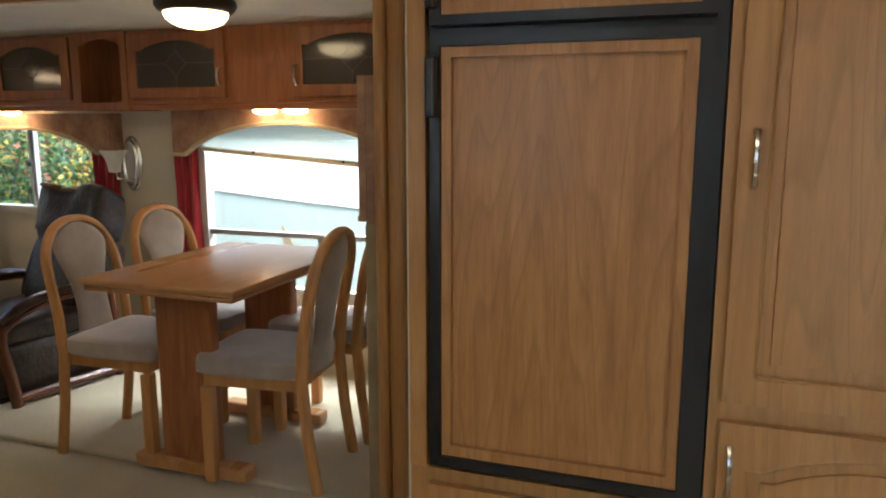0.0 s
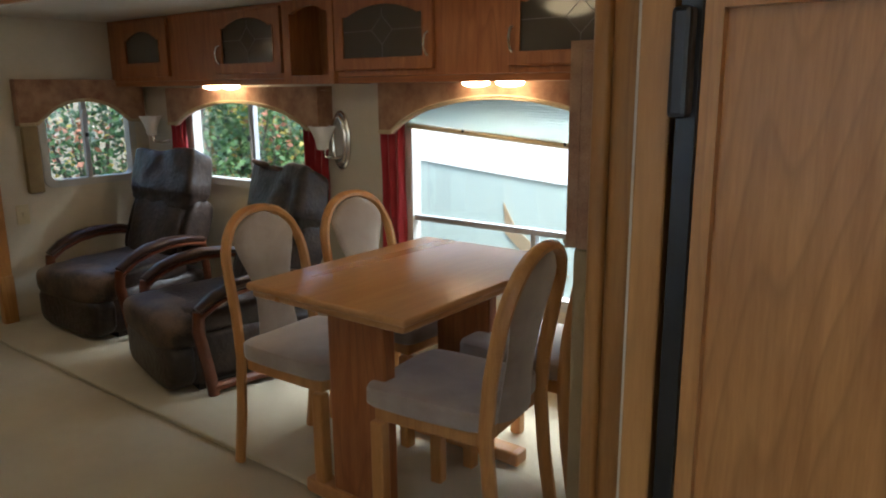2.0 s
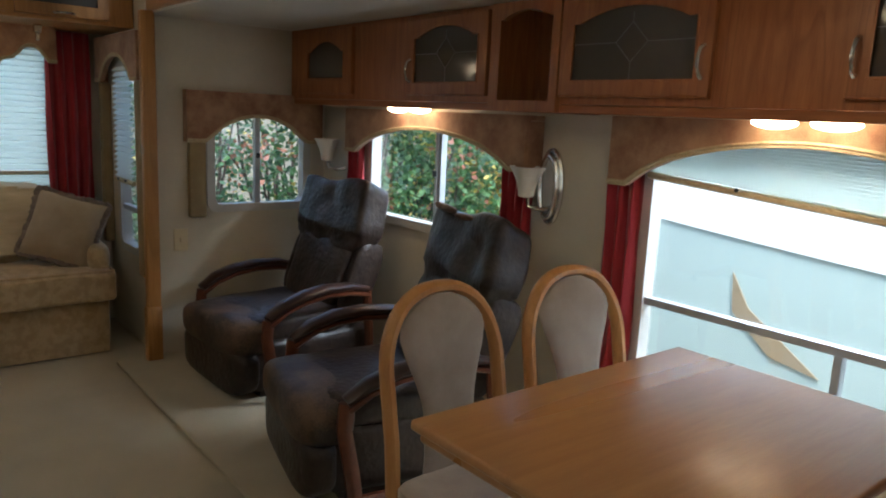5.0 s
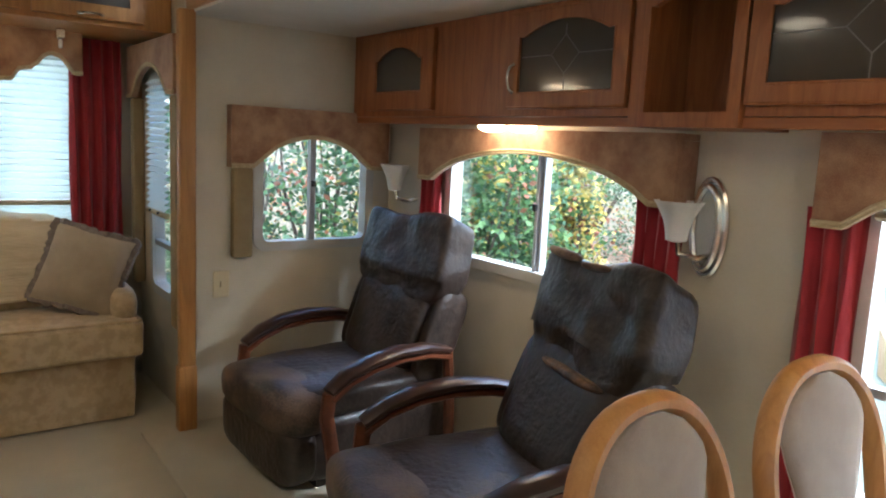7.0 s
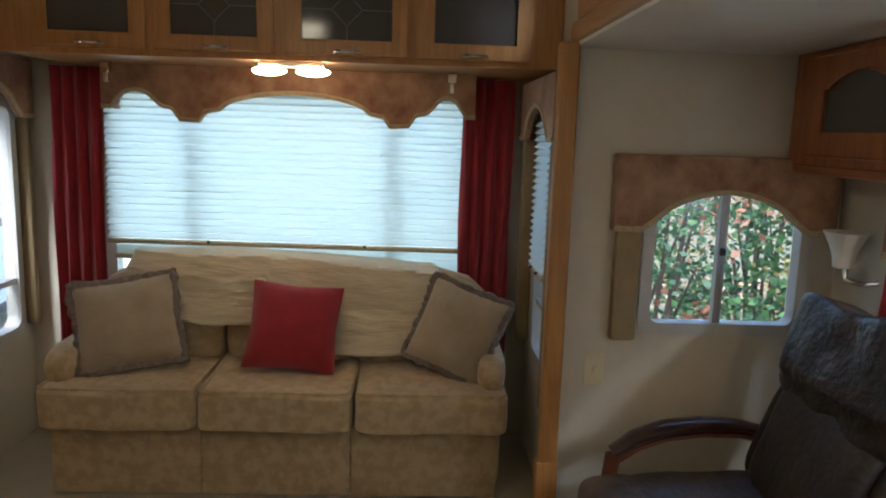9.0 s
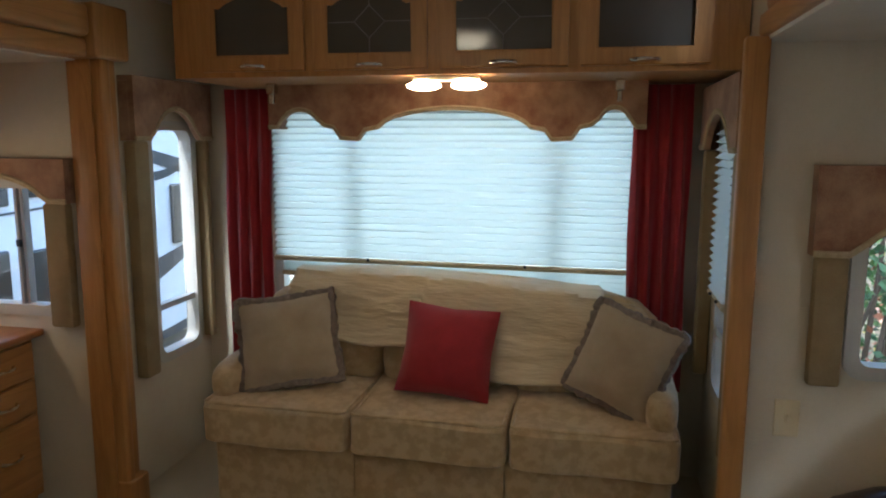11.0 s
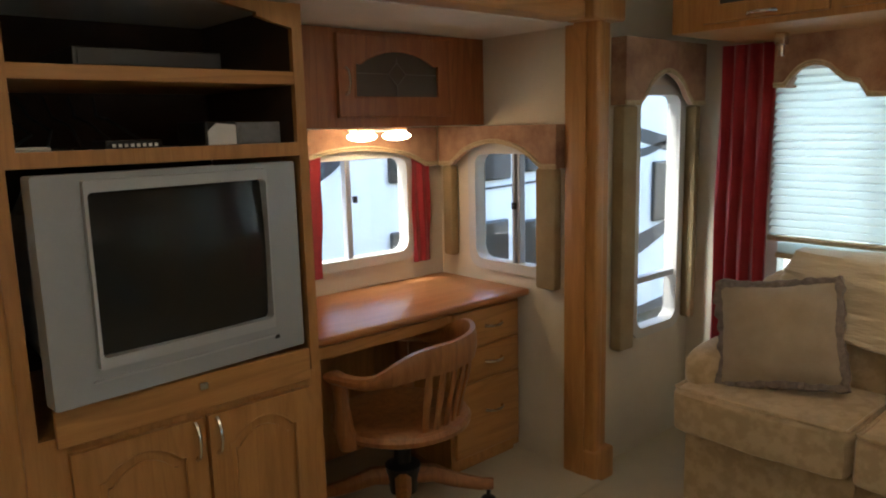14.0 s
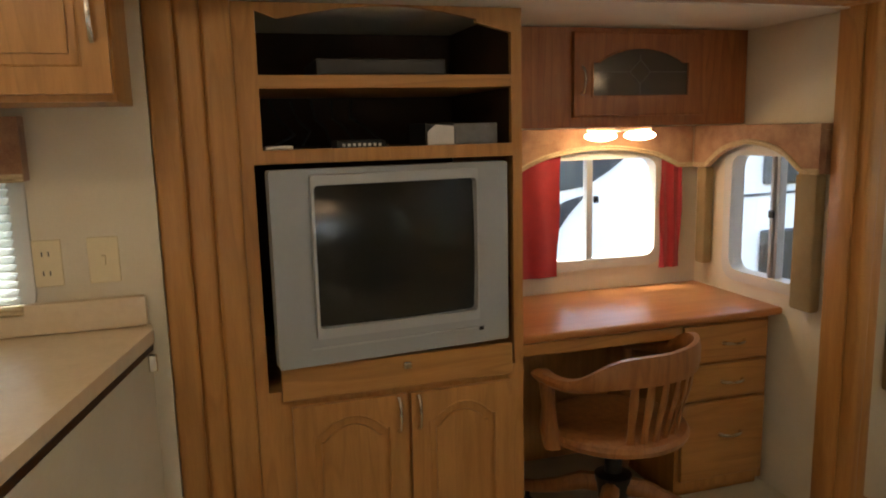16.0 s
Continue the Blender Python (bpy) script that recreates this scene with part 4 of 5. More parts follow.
CRACKED = mat("cracked_leather", (0.26, 0.15, 0.09), 0.6, 0, (0.05, 0.03, 0.02), 16, (1, 1, 1), 0.7, 120, 0.3, bdist=0.004, detail=8)
recliner(pose(-4.60, 3.37, 0.022, 0, 0, 3), False, "dark brown leather recliner with curved wooden arms")
recliner(pose(-3.545, 3.27, 0.022, 0, 0, -13), True, "worn dark brown leather recliner with sagging headrest")

# ---- rear wall: cabinets and sofa ----
def rear_cabinets():
    w = 0.585
    t = thing("rear_cabinet", FB, "golden oak overhead cabinet row with leaded glass doors", "cabinet")
    cabinet_box(t, 0.86, 1.685, 2.915, ZC - 0.003, w, OAK, [(1.02, 1.74, 1.36, 1.985), (1.46, 1.74, 1.81, 1.985), (1.94, 1.74, 2.28, 1.985), (2.42, 1.74, 2.76, 1.985)])
    for a, b, lead in ((0.985, 1.39, False), (1.425, 1.85, True), (1.895, 2.34, True), (2.38, 2.80, False)):
        glass_door(t, a, 1.705, b, ZC - 0.012, w + 0.001, OAK, 0.045, lead, ((a + b) / 2, 1.722, False), inner=0.055)


rear_cabinets()
twin_lamp(FB, 1.905, 1.662, 0.53)


def sofa():
    t = thing("sofa", pose(0, 0, 0), "tan damask three-seat sofa against the rear window", "sofa")
    bm = bmesh.new()
    bx(bm, -5.85, 1.0, 0.0, -5.385, 2.73, 0.30, 0.02, 3)
    done("base", bm, DAMASK, t, smooth=True)
    bm = bmesh.new()
    for y0, y1 in ((1.0, 1.575), (1.578, 2.152), (2.155, 2.73)):
        bx(bm, -5.379, y0 + 0.002, 0.01, -5.372, y1 - 0.002, 0.298, 0.003)
    done("skirt", bm, DAMASK, t, smooth=True)
    for k, (y0, y1) in enumerate(((0.985, 1.575), (1.58, 2.165), (2.17, 2.755))):
        bm = bmesh.new()
        cushion(bm, (-5.55, (y0 + y1) / 2, 0.388), (0.54, y1 - y0, 0.155), 14, 14, Matrix.Translation((-5.55, 0, 0.388)) @ Matrix.Rotation(radians(2.5), 4, "Y") @ Matrix.Translation((5.55, 0, -0.388)), 0.009)
        done("seat_cushion", bm, DAMASK, t, smooth=True)
        bm = bmesh.new()
        for z in (0.315, 0.458):
            sweep(bm, [(-5.80, y0 + 0.012, z), (-5.31, y0 + 0.012, z), (-5.297, y0 + 0.03, z), (-5.297, y1 - 0.03, z), (-5.31, y1 - 0.012, z), (-5.80, y1 - 0.012, z)], 0.006, 0.006, (0, 0, 1), None, 6)
        done("welt", bm, DAMASK, t, smooth=True)
    lean = Matrix.Translation((-5.74, 0, 0.44)) @ Matrix.Rotation(radians(-12), 4, "Y")
    for y0, y1 in ((1.06, 1.585), (1.59, 2.125), (2.13, 2.68)):
        bm = bmesh.new()
        cushion(bm, (0, (y0 + y1) / 2, 0.18), (0.17, y1 - y0, 0.40), 5, 8, lean, 0.008)
        done("back_cushion", bm, DAMASK, t, smooth=True)
    bm = bmesh.new()
    cushion(bm, (-5.87, 1.865, 0.44), (0.14, 1.72, 0.82), 6, 8, None, 0.008)
    done("back", bm, DAMASK, t, smooth=True)
    for y in (1.03, 2.70):
        bm = bmesh.new()
        cushion(bm, (-5.62, y, 0.50), (0.52, 0.13, 0.17), 3, 8, None, 0.006)
        bx(bm, -5.86, y - 0.045, 0.05, -5.40, y + 0.045, 0.46, 0.02)
        done("arm", bm, DAMASK, t, smooth=True)


sofa()


def throw():
    """A crinkled cotton throw over the sofa's back, hanging askew."""
    t = thing("throw_blanket", pose(0, 0, 0), "cream crinkled cotton throw over the sofa back", "blanket")
    bm = bmesh.new()
    nu, nv = 90, 40
    grid = []
    for j in range(nv + 1):
        s = j / nv
        row = []
        for i in range(nu + 1):
            f = i / nu
            y = 1.20 + 1.27 * f + 0.02 * math.sin(6 * s)
            hang = 0.47 + (0.05 if f > 0.45 else -0.02) + 0.015 * math.sin(11 * f)
            d = s * hang
            crest = 0.88 + 0.014 * math.sin(5 * f) - 0.045 * max(0, f - 0.6)
            if d < 0.14:
                x, z = -5.92 + d, crest + 0.004
            else:
                q = (d - 0.14)
                x, z = -5.775 + q * 0.28 + 0.018 * math.sin(min(1, q / 0.2) * math.pi), crest - q * 0.93
            low = 0.10 * max(0, 0.30 - f) / 0.30
            z += low * s
            e = noise.noise((y * 9, s * 26, 1)) * 0.008 + noise.noise((y * 3, s * 5, 4)) * 0.015
            row.append(bm.verts.new((x + e + (0.012 if d < 0.14 else 0.06), y, z + e * 0.6 + 0.01)))
        grid.append(row)
    for j in range(nv):
        for i in range(nu):
            bm.faces.new((grid[j][i], grid[j][i + 1], grid[j + 1][i + 1], grid[j + 1][i]))
    ob = done("cloth", bm, THROW, t, smooth=True)
    sol = ob.modifiers.new("thickness", "SOLIDIFY")
    sol.thickness = 0.008


throw()


def pillow(m, w, h, material, label, fringe):
    t = thing("throw_pillow", m, label, "pillow", "throw pillows on the sofa")
    bm = bmesh.new()
    n = 14
    for s in (-1, 1):
        grid = []
        for j in range(n + 1):
            row = []
            for i in range(n + 1):
                a, b = -1 + 2 * i / n, -1 + 2 * j / n
                e = (1 - abs(a) ** 2.4) * (1 - abs(b) ** 2.4)
                pin = 1 - 0.07 * (1 - abs(a)) * abs(b) ** 3
                pin2 = 1 - 0.07 * (1 - abs(b)) * abs(a) ** 3
                row.append(bm.verts.new((w / 2 * a * pin2, s * (0.075 * max(e, 0) ** 0.5 + 0.002) + 0.008 * noise.noise((a * 2, b * 2, s + w)), h / 2 * b * pin)))
            grid.append(row)
        for j in range(n):
            for i in range(n):
                bm.faces.new((grid[j][i], grid[j][i + 1], grid[j + 1][i + 1], grid[j + 1][i]))
    bmesh.ops.remove_doubles(bm, verts=bm.verts, dist=0.0045)
    done("pad", bm, material, t, smooth=True)
    if fringe:
        bm = bmesh.new()
        edge = []
        for a0, b0, a1, b1 in ((-1, -1, 1, -1), (1, -1, 1, 1), (1, 1, -1, 1), (-1, 1, -1, -1)):
            for i in range(24):
                q = i / 24
                a, b = a0 + (a1 - a0) * q, b0 + (b1 - b0) * q
                r = 1 - 0.07 * (1 - min(abs(a), abs(b)))
                edge.append((w / 2 * a * r + random.uniform(-0.004, 0.004), random.uniform(-0.005, 0.005), h / 2 * b * r + random.uniform(-0.004, 0.004)))
        sweep(bm, edge + edge[:1], 0.018, 0.018, (0, 1, 0), [random.uniform(0.75, 1.2) for _ in range(97)], 7)
        done("fringe", bm, FRINGE, t, smooth=True)


def stand(x, y, z, yaw, lean, tilt=0):
    return Matrix.Translation((x, y, z)) @ Matrix.Rotation(radians(yaw), 4, "Z") @ Matrix.Rotation(radians(lean), 4, "X") @ Matrix.Rotation(radians(tilt), 4, "Y")


pillow(stand(-5.54, 1.245, 0.65, 100, -20, -9), 0.40, 0.36, PILLOW, "taupe fringed throw pillow leaning on the sofa arm", True)
pillow(stand(-5.57, 1.90, 0.64, 92, -24, 5), 0.37, 0.36, RED, "plain red throw pillow in the middle of the sofa", False)
pillow(stand(-5.54, 2.565, 0.65, 68, -18, 16), 0.35, 0.36, PILLOW, "taupe fringed throw pillow leaning on the sofa arm", True)


# ---- desk slide-out ----
def desk():
    t = thing("desk", FK, "built-in oak desk with three drawers", "desk")
    d = 0.535
    bm = bmesh.new()
    bx(bm, 4.178, 0.70, 0.002, 5.246, 0.728, d, 0.01, 3)
    done("top", bm, DESK_OAK, t, smooth=True)
    bm = bmesh.new()
    bx(bm, 4.83, 0.06, 0.002, 5.215, 0.699, d - 0.04)
    bx(bm, 4.83, 0.024, 0.002, 5.215, 0.059, d - 0.07)
    bx(bm, 4.19, 0.645, d - 0.06, 4.829, 0.699, d - 0.04)
    bx(bm, 4.19, 0.024, 0.002, 4.829, 0.60, 0.012)
    done("carcass", bm, OAK, t)
    bm = bmesh.new()
    bx(bm, 4.20, 0.648, d - 0.039, 4.82, 0.694, d - 0.021, 0.006)
    dr = done("drawer", bm, OAKX, t)
    for v0, v1 in ((0.545, 0.685), (0.405, 0.535), (0.10, 0.395)):
        bm = bmesh.new()
        bx(bm, 4.845, v0, d - 0.039, 5.20, v1, d - 0.02, 0.007, 3)
        dr = done("drawer", bm, OAKX, t, smooth=True)
        pull(dr, 5.05, (v0 + v1) / 2 + (0.02 if v1 - v0 > 0.2 else 0.0), d - 0.02, False, 0.045)


desk()


def desk_cabinet():
    t = thing("wall_cabinet", FK, "reddish oak wall cabinet with leaded glass door over the desk", "cabinet")
    cabinet_box(t, 4.185, 1.39, 5.24, ZS - 0.003, 0.29, CHERRY, [(4.58, 1.45, 4.99, 1.69)])
    glass_door(t, 4.515, 1.425, 5.045, 1.715, 0.291, CHERRY, 0.05, True, (4.545, 1.55, True), inner=0.07)


desk_cabinet()
twin_lamp(FK, 4.76, 1.367, 0.2)


def desk_chair():
    """A wooden swivel chair: saddle seat, bowed arms rising into a shaped crest rail, flat spindles, four-armed base. It looks along -y."""
    t = thing("desk_chair", pose(-4.545, 0.385, 0.022, 0, 0, 27) @ Matrix.Diagonal((1.07, 1.07, 1.0, 1)), "oak swivel desk chair with spindle back on castors", "chair")
    bm = bmesh.new()
    lathe(bm, [(0.0, 0.335), (0.15, 0.338), (0.2, 0.342), (0.226, 0.356), (0.23, 0.372), (0.222, 0.386), (0.2, 0.39), (0.12, 0.378), (0.0, 0.374)], 36)
    done("seat", bm, CHAIR_OAK2, t, smooth=True)
    bm = bmesh.new()
    angs = list(range(-32, 213, 7))
    low = [math.exp(-((a - 90) / 72) ** 6) for a in angs]
    arc = [(0.25 * math.cos(radians(a)), 0.238 * math.sin(radians(a)), 0.578 + 0.064 * k) for a, k in zip(angs, low)]
    ends = [1.25 if abs(a - 90) > 108 else 1.0 for a in angs]
    rings = []
    for (x, y, z), k, w, a in zip(arc, low, ends, angs):
        c, sn = math.cos(radians(a)), math.sin(radians(a))
        half, th = 0.018 + 0.034 * k, (0.026 * w if k < 0.5 else 0.026 - 0.012 * (k - 0.5) * 2)
        ring = []
        for i in range(10):
            g = 2 * math.pi * (i + 0.5) / 10
            ring.append(bm.verts.new((x + c * th * math.cos(g), y + sn * th * math.cos(g), z + half * max(-0.9, min(0.9, 1.15 * math.sin(g))))))
        rings.append(ring)
    for q, r in zip(rings, rings[1:]):
        for i in range(10):
            bm.faces.new((q[i], q[(i + 1) % 10], r[(i + 1) % 10], r[i]))
    bm.faces.new(rings[0][::-1]), bm.faces.new(rings[-1])
    done("backrest", bm, CHAIR_OAK2, t, smooth=True)
    for a in range(48, 138, 12):
        bm = bmesh.new()
        c, sn = math.cos(radians(a)), math.sin(radians(a))
        sweep(bm, [(0.2 * c, 0.19 * sn, 0.38), (0.215 * c, 0.203 * sn, 0.45), (0.236 * c, 0.222 * sn, 0.53), (0.245 * c, 0.233 * sn, 0.605)], 0.013, 0.006, (c, sn, 0), [1, 0.8, 1.05, 0.9], 8)
        done("spindle", bm, CHAIR_OAK2, t, smooth=True)
    for q in (-1, 1):
        bm = bmesh.new()
        sweep(bm, [(q * 0.212, -0.075, 0.34), (q * 0.226, -0.085, 0.41), (q * 0.22, -0.09, 0.48), (q * 0.225, -0.095, 0.57)], 0.026, 0.02, (1, 0, 0), [1.3, 1.15, 0.85, 1.0], 8)
        done("arm_post", bm, CHAIR_OAK2, t, smooth=True)
    bm = bmesh.new()
    lathe(bm, [(0.0, 0.333), (0.07, 0.333), (0.07, 0.30), (0.03, 0.285), (0.028, 0.2), (0.06, 0.19), (0.055, 0.15), (0.045, 0.09), (0.0, 0.09)], 16)
    done("swivel", bm, BLACK, t, smooth=True)
    for a in (25, 115, 205, 295):
        c, sn = math.cos(radians(a)), math.sin(radians(a))
        bm = bmesh.new()
        sweep(bm, [(0.03 * c, 0.03 * sn, 0.15), (0.1 * c, 0.1 * sn, 0.15), (0.18 * c, 0.18 * sn, 0.118), (0.26 * c, 0.26 * sn, 0.098), (0.3 * c, 0.3 * sn, 0.096)], 0.022, 0.026, (0, 0, 1), [1.3, 1.2, 1.0, 0.85, 0.8], 8)
        done("base_arm", bm, CHAIR_OAK2, t, smooth=True)
        bm = bmesh.new()
        cushion(bm, (0.285 * c, 0.285 * sn, 0.028), (0.034, 0.055, 0.055), 2.5, 5)
        bx(bm, 0.285 * c - 0.006, 0.285 * sn - 0.006, 0.04, 0.285 * c + 0.006, 0.285 * sn + 0.006, 0.08)
        done("castor", bm, BLACK, t, smooth=True)


CHAIR_OAK2 = wood("swivel_chair_oak", (0.36, 0.155, 0.048), (0.24, 0.095, 0.028))
desk_chair()


# ---- entertainment cabinet ----
FG = facing((0, 1, 0), (0, 0.47, 0))


def entertainment():
    t = thing("entertainment_cabinet", FG, "oak entertainment cabinet with arched shelf opening and doors", "cabinet")
    bm = bmesh.new()
    top = [(4.145, 1.665), (4.10, 1.675), (4.04, 1.69)] + [(4.04 - 0.5 * i / 10, 1.70 + 0.03 * math.sin(math.pi * i / 10)) for i in range(11)] + [(3.49, 1.69), (3.435, 1.71)]
    upper = [(3.435, 1.352), (4.145, 1.352)] + top
    plate(bm, rect(3.375, 0.022, 4.177, ZS - 0.003), [upper, [(3.41, 0.68), (4.148, 0.68), (4.148, 1.315), (3.41, 1.315)]], -0.02, 0.0)
    bx(bm, 3.375, 0.022, -0.6, 3.395, ZS - 0.004, -0.021)
    bx(bm, 4.157, 0.022, -0.6, 4.177, ZS - 0.004, -0.021)
    bx(bm, 3.396, 1.318, -0.6, 4.156, 1.345, -0.021)
    bx(bm, 3.396, 0.655, -0.6, 4.156, 0.68, -0.021)
    done("carcass", bm, OAK, t)
    # shade of the shelf recess as dark back and thin sheets over oak sides
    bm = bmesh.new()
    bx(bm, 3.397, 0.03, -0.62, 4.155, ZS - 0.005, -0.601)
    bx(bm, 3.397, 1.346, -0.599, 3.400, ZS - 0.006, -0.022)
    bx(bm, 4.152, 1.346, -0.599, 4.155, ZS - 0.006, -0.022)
    done("back", bm, INSIDE_SHADE, t)
    bm = bmesh.new()
    bx(bm, 3.401, 1.512, -0.59, 4.151, 1.548, -0.004, 0.003)
    done("shelf", bm, OAKX, t)
    bm = bmesh.new()
    bx(bm, 3.445, 0.655, 0.001, 4.135, 0.752, 0.018, 0.004)
    dr = done("drawer_front", bm, OAKX, t)
    bm = bmesh.new()
    bx(bm, 3.79, 0.715, 0.018, 3.815, 0.735, 0.036, 0.005)
    done("knob", bm, CHROME, dr)
    panel_door(t, 3.47, 0.06, 3.80, 0.635, 0.001, OAK, (3.775, 0.575, True))
    panel_door(t, 3.812, 0.06, 4.13, 0.635, 0.001, OAK, (3.835, 0.575, True))
    bm = bmesh.new()
    bx(bm, 3.167, 0.022, -0.049, 3.3746, ZC, 0.004)
    for u0, u1, w in ((3.165, 3.235, 0.03), (3.237, 3.30, 0.012), (3.30, 3.3745, 0.022)):
        bx(bm, u0, 0.022, -0.05, u1, ZC if u0 < 3.2 else ZC, w, 0.012, 3)
    tagged(done("trim_desk_front_post", bm, OAK, None, FG, True), "broad fluted oak post beside the entertainment cabinet", "trim", kind="structure")


entertainment()


def television():
    t = thing("television", FG @ Matrix.Translation((3.95, 0, -0.01)) @ Matrix.Rotation(radians(5.5), 4, "Y") @ Matrix.Translation((-3.95, 0, 0)), "silver tube television with side speakers, switched off", "television")
    u0, v0, u1, v1 = 3.436, 0.762, 4.13, 1.30
    bm = bmesh.new()
    plate(bm, rect(u0, v0, u1, v1, 0.008), [rect(u0 + 0.105, v0 + 0.075, u1 - 0.10, v1 - 0.015, 0.006)], -0.03, 0.022)
    cushion(bm, ((u0 + u1) / 2, (v0 + v1) / 2, -0.2), (0.6, 0.5, 0.33), 6, 6)
    done("housing", bm, SILVER, t)
    bm = bmesh.new()
    plate(bm, rect(u0 + 0.106, v0 + 0.076, u1 - 0.101, v1 - 0.016, 0.005), [rect(3.55, 0.865, 4.024, 1.257, 0.012)], -0.01, 0.034)
    bx(bm, u0 + 0.09, v0 + 0.045, 0.022, u1 - 0.085, v0 + 0.05, 0.026)
    done("bezel", bm, SILVER2, t)
    bm = bmesh.new()
    n = 10
    g = [[bm.verts.new((3.546 + 0.482 * i / n, 0.861 + 0.4 * j / n, 0.002 + 0.022 * (1 - (2 * i / n - 1) ** 2 * 0.5 - (2 * j / n - 1) ** 2 * 0.5))) for i in range(n + 1)] for j in range(n + 1)]
    for j in range(n):
        for i in range(n):
            bm.faces.new((g[j][i], g[j][i + 1], g[j + 1][i + 1], g[j + 1][i]))
    done("screen", bm, TUBE, t, smooth=True)
    bm = bmesh.new()
    bx(bm, 4.03, 0.80, 0.022, 4.045, 0.812, 0.027, 0.002)
    done("button", bm, BLACK, t)


television()


def device(u0, v0, w0, u1, v1, w1, name, label, material, lights=False):
    t = thing(name, FG, label, "electronics")
    bm = bmesh.new()
    bx(bm, u0, v0, w0, u1, v1, w1, 0.004)
    bx(bm, u0 + 0.01, v0 + 0.008, w1, u1 - 0.01, v1 - 0.008, w1 + 0.004, 0.001)
    done("case", bm, material, t)
    if lights:
        for i in range(8):
            bm = bmesh.new()
            q = u0 + 0.015 + i * (u1 - u0 - 0.03) / 7.5
            bx(bm, q, v0 + 0.009, w1 + 0.004, q + 0.008, v1 - 0.009, w1 + 0.006)
            done("button", bm, WHITE, t)


device(3.60, 1.549, -0.4, 3.98, 1.60, -0.1, "video_recorder", "flat black video player on the shelf", BLACK)
device(3.64, 1.346, -0.16, 3.78, 1.372, -0.05, "signal_switch", "small black switch box with white buttons", BLACK, True)
device(3.445, 1.346, -0.10, 3.52, 1.362, -0.05, "adapter", "small white adapter on the shelf", WHITE)
device(3.90, 1.346, -0.25, 3.99, 1.415, -0.06, "tape_case", "pale and black tape case leaning on the shelf", BLACK)
device(3.985, 1.346, -0.22, 4.12, 1.412, -0.05, "radio", "grey plastic box on the shelf", LEAD)
t = thing("label_card", FG, "white card on the tape case", "card")
bm = bmesh.new()
plate(bm, [(3.905, 1.352), (3.985, 1.352), (3.985, 1.405), (3.93, 1.41), (3.905, 1.39)], [], -0.055, -0.053)
done("card", bm, CERAMIC, t)
bm = bmesh.new()
for k in range(5):
    sweep(bm, [(3.5 + 0.07 * k, 1.50, -0.58), (3.52 + 0.06 * k, 1.44, -0.5), (3.56 + 0.05 * k, 1.39 + 0.01 * k, -0.4), (3.48 + 0.09 * k, 1.352, -0.3), (3.6 + 0.04 * k, 1.352, -0.18)], 0.004, 0.004, (0, 0, 1), None, 6)
tagged(done("cables", bm, BLACK, None, FG, True, "stuff"), "tangled black cables behind the boxes", "cable")


# ---- kitchen side ----
def kitchen():
    t = thing("kitchen_counter", pose(0, 0, 0), "beige laminate kitchen counter with cream end panel", "counter")
    bm = bmesh.new()
    plate(bm, [(-1.75, 0.502), (-1.75, 1.5), (-2.93, 1.5), (-3.135, 0.56), (-3.125, 0.502)], [], 0.885, 0.92)
    bx(bm, -3.12, 0.502, 0.921, -1.75, 0.53, 1.0, 0.008)
    done("worktop", bm, COUNTER, t, smooth=True)
    bm = bmesh.new()
    plate(bm, [(-1.77, 0.503), (-1.77, 1.49), (-2.93, 1.49), (-3.127, 0.56), (-3.118, 0.503)], [], 0.0, 0.865)
    done("end_panel", bm, IVORY2, t)
    # solid black slab in place of the shaded gap below the worktop
    bm = bmesh.new()
    plate(bm, [(-1.76, 0.503), (-1.76, 1.496), (-2.934, 1.496), (-3.131, 0.56), (-3.12, 0.503)], [], 0.866, 0.884)
    done("edge_gap_shade", bm, BLACK, t)
    bm = bmesh.new()
    bx(bm, -3.14, 0.58, 0.82, -3.12, 0.60, 0.862, 0.003)
    done("catch", bm, CHROME, t)
    t = thing("kitchen_cabinet", pose(0, 0, 0), "golden oak kitchen wall cabinet with raised-panel doors", "cabinet")
    bm = bmesh.new()
    bx(bm, -3.13, 0.502, 1.47, -1.8, 0.80, ZC - 0.003)
    done("carcass", bm, OAK, t)
    k = place(new("door_set"), facing((0, 1, 0), (0, 0.80, 0)))
    k.parent = t
    for i, a in enumerate((1.82, 2.15, 2.48, 2.81)):
        d = panel_door(t, a, 1.485, a + 0.315, ZC - 0.02, 0.002, OAK, (a + (0.03 if i == 1 else 0.285), 1.64, True))
        d.matrix_basis = facing((0, 1, 0), (0, 0.80, 0))
    bpy.data.objects.remove(k)
    pleats(FKI, 2.12, 2.84, 1.36, 1.0, 1.0, 0.03, "white blind in the kitchen window", 0.02)
    valance(FKI, scallop(2.08, 2.885, 1.45, 1.30, 1.37, 0.1), 2.08, 2.885, 1.45, 0.06, "brown floral fabric valance over the kitchen window")


IVORY2 = mat("cream_panel", (0.62, 0.58, 0.46), 0.5, 0, (0.56, 0.52, 0.4), 5, bump=0.05)
kitchen()

FF = facing((0, -1, 0), (0, 2.09, 0))


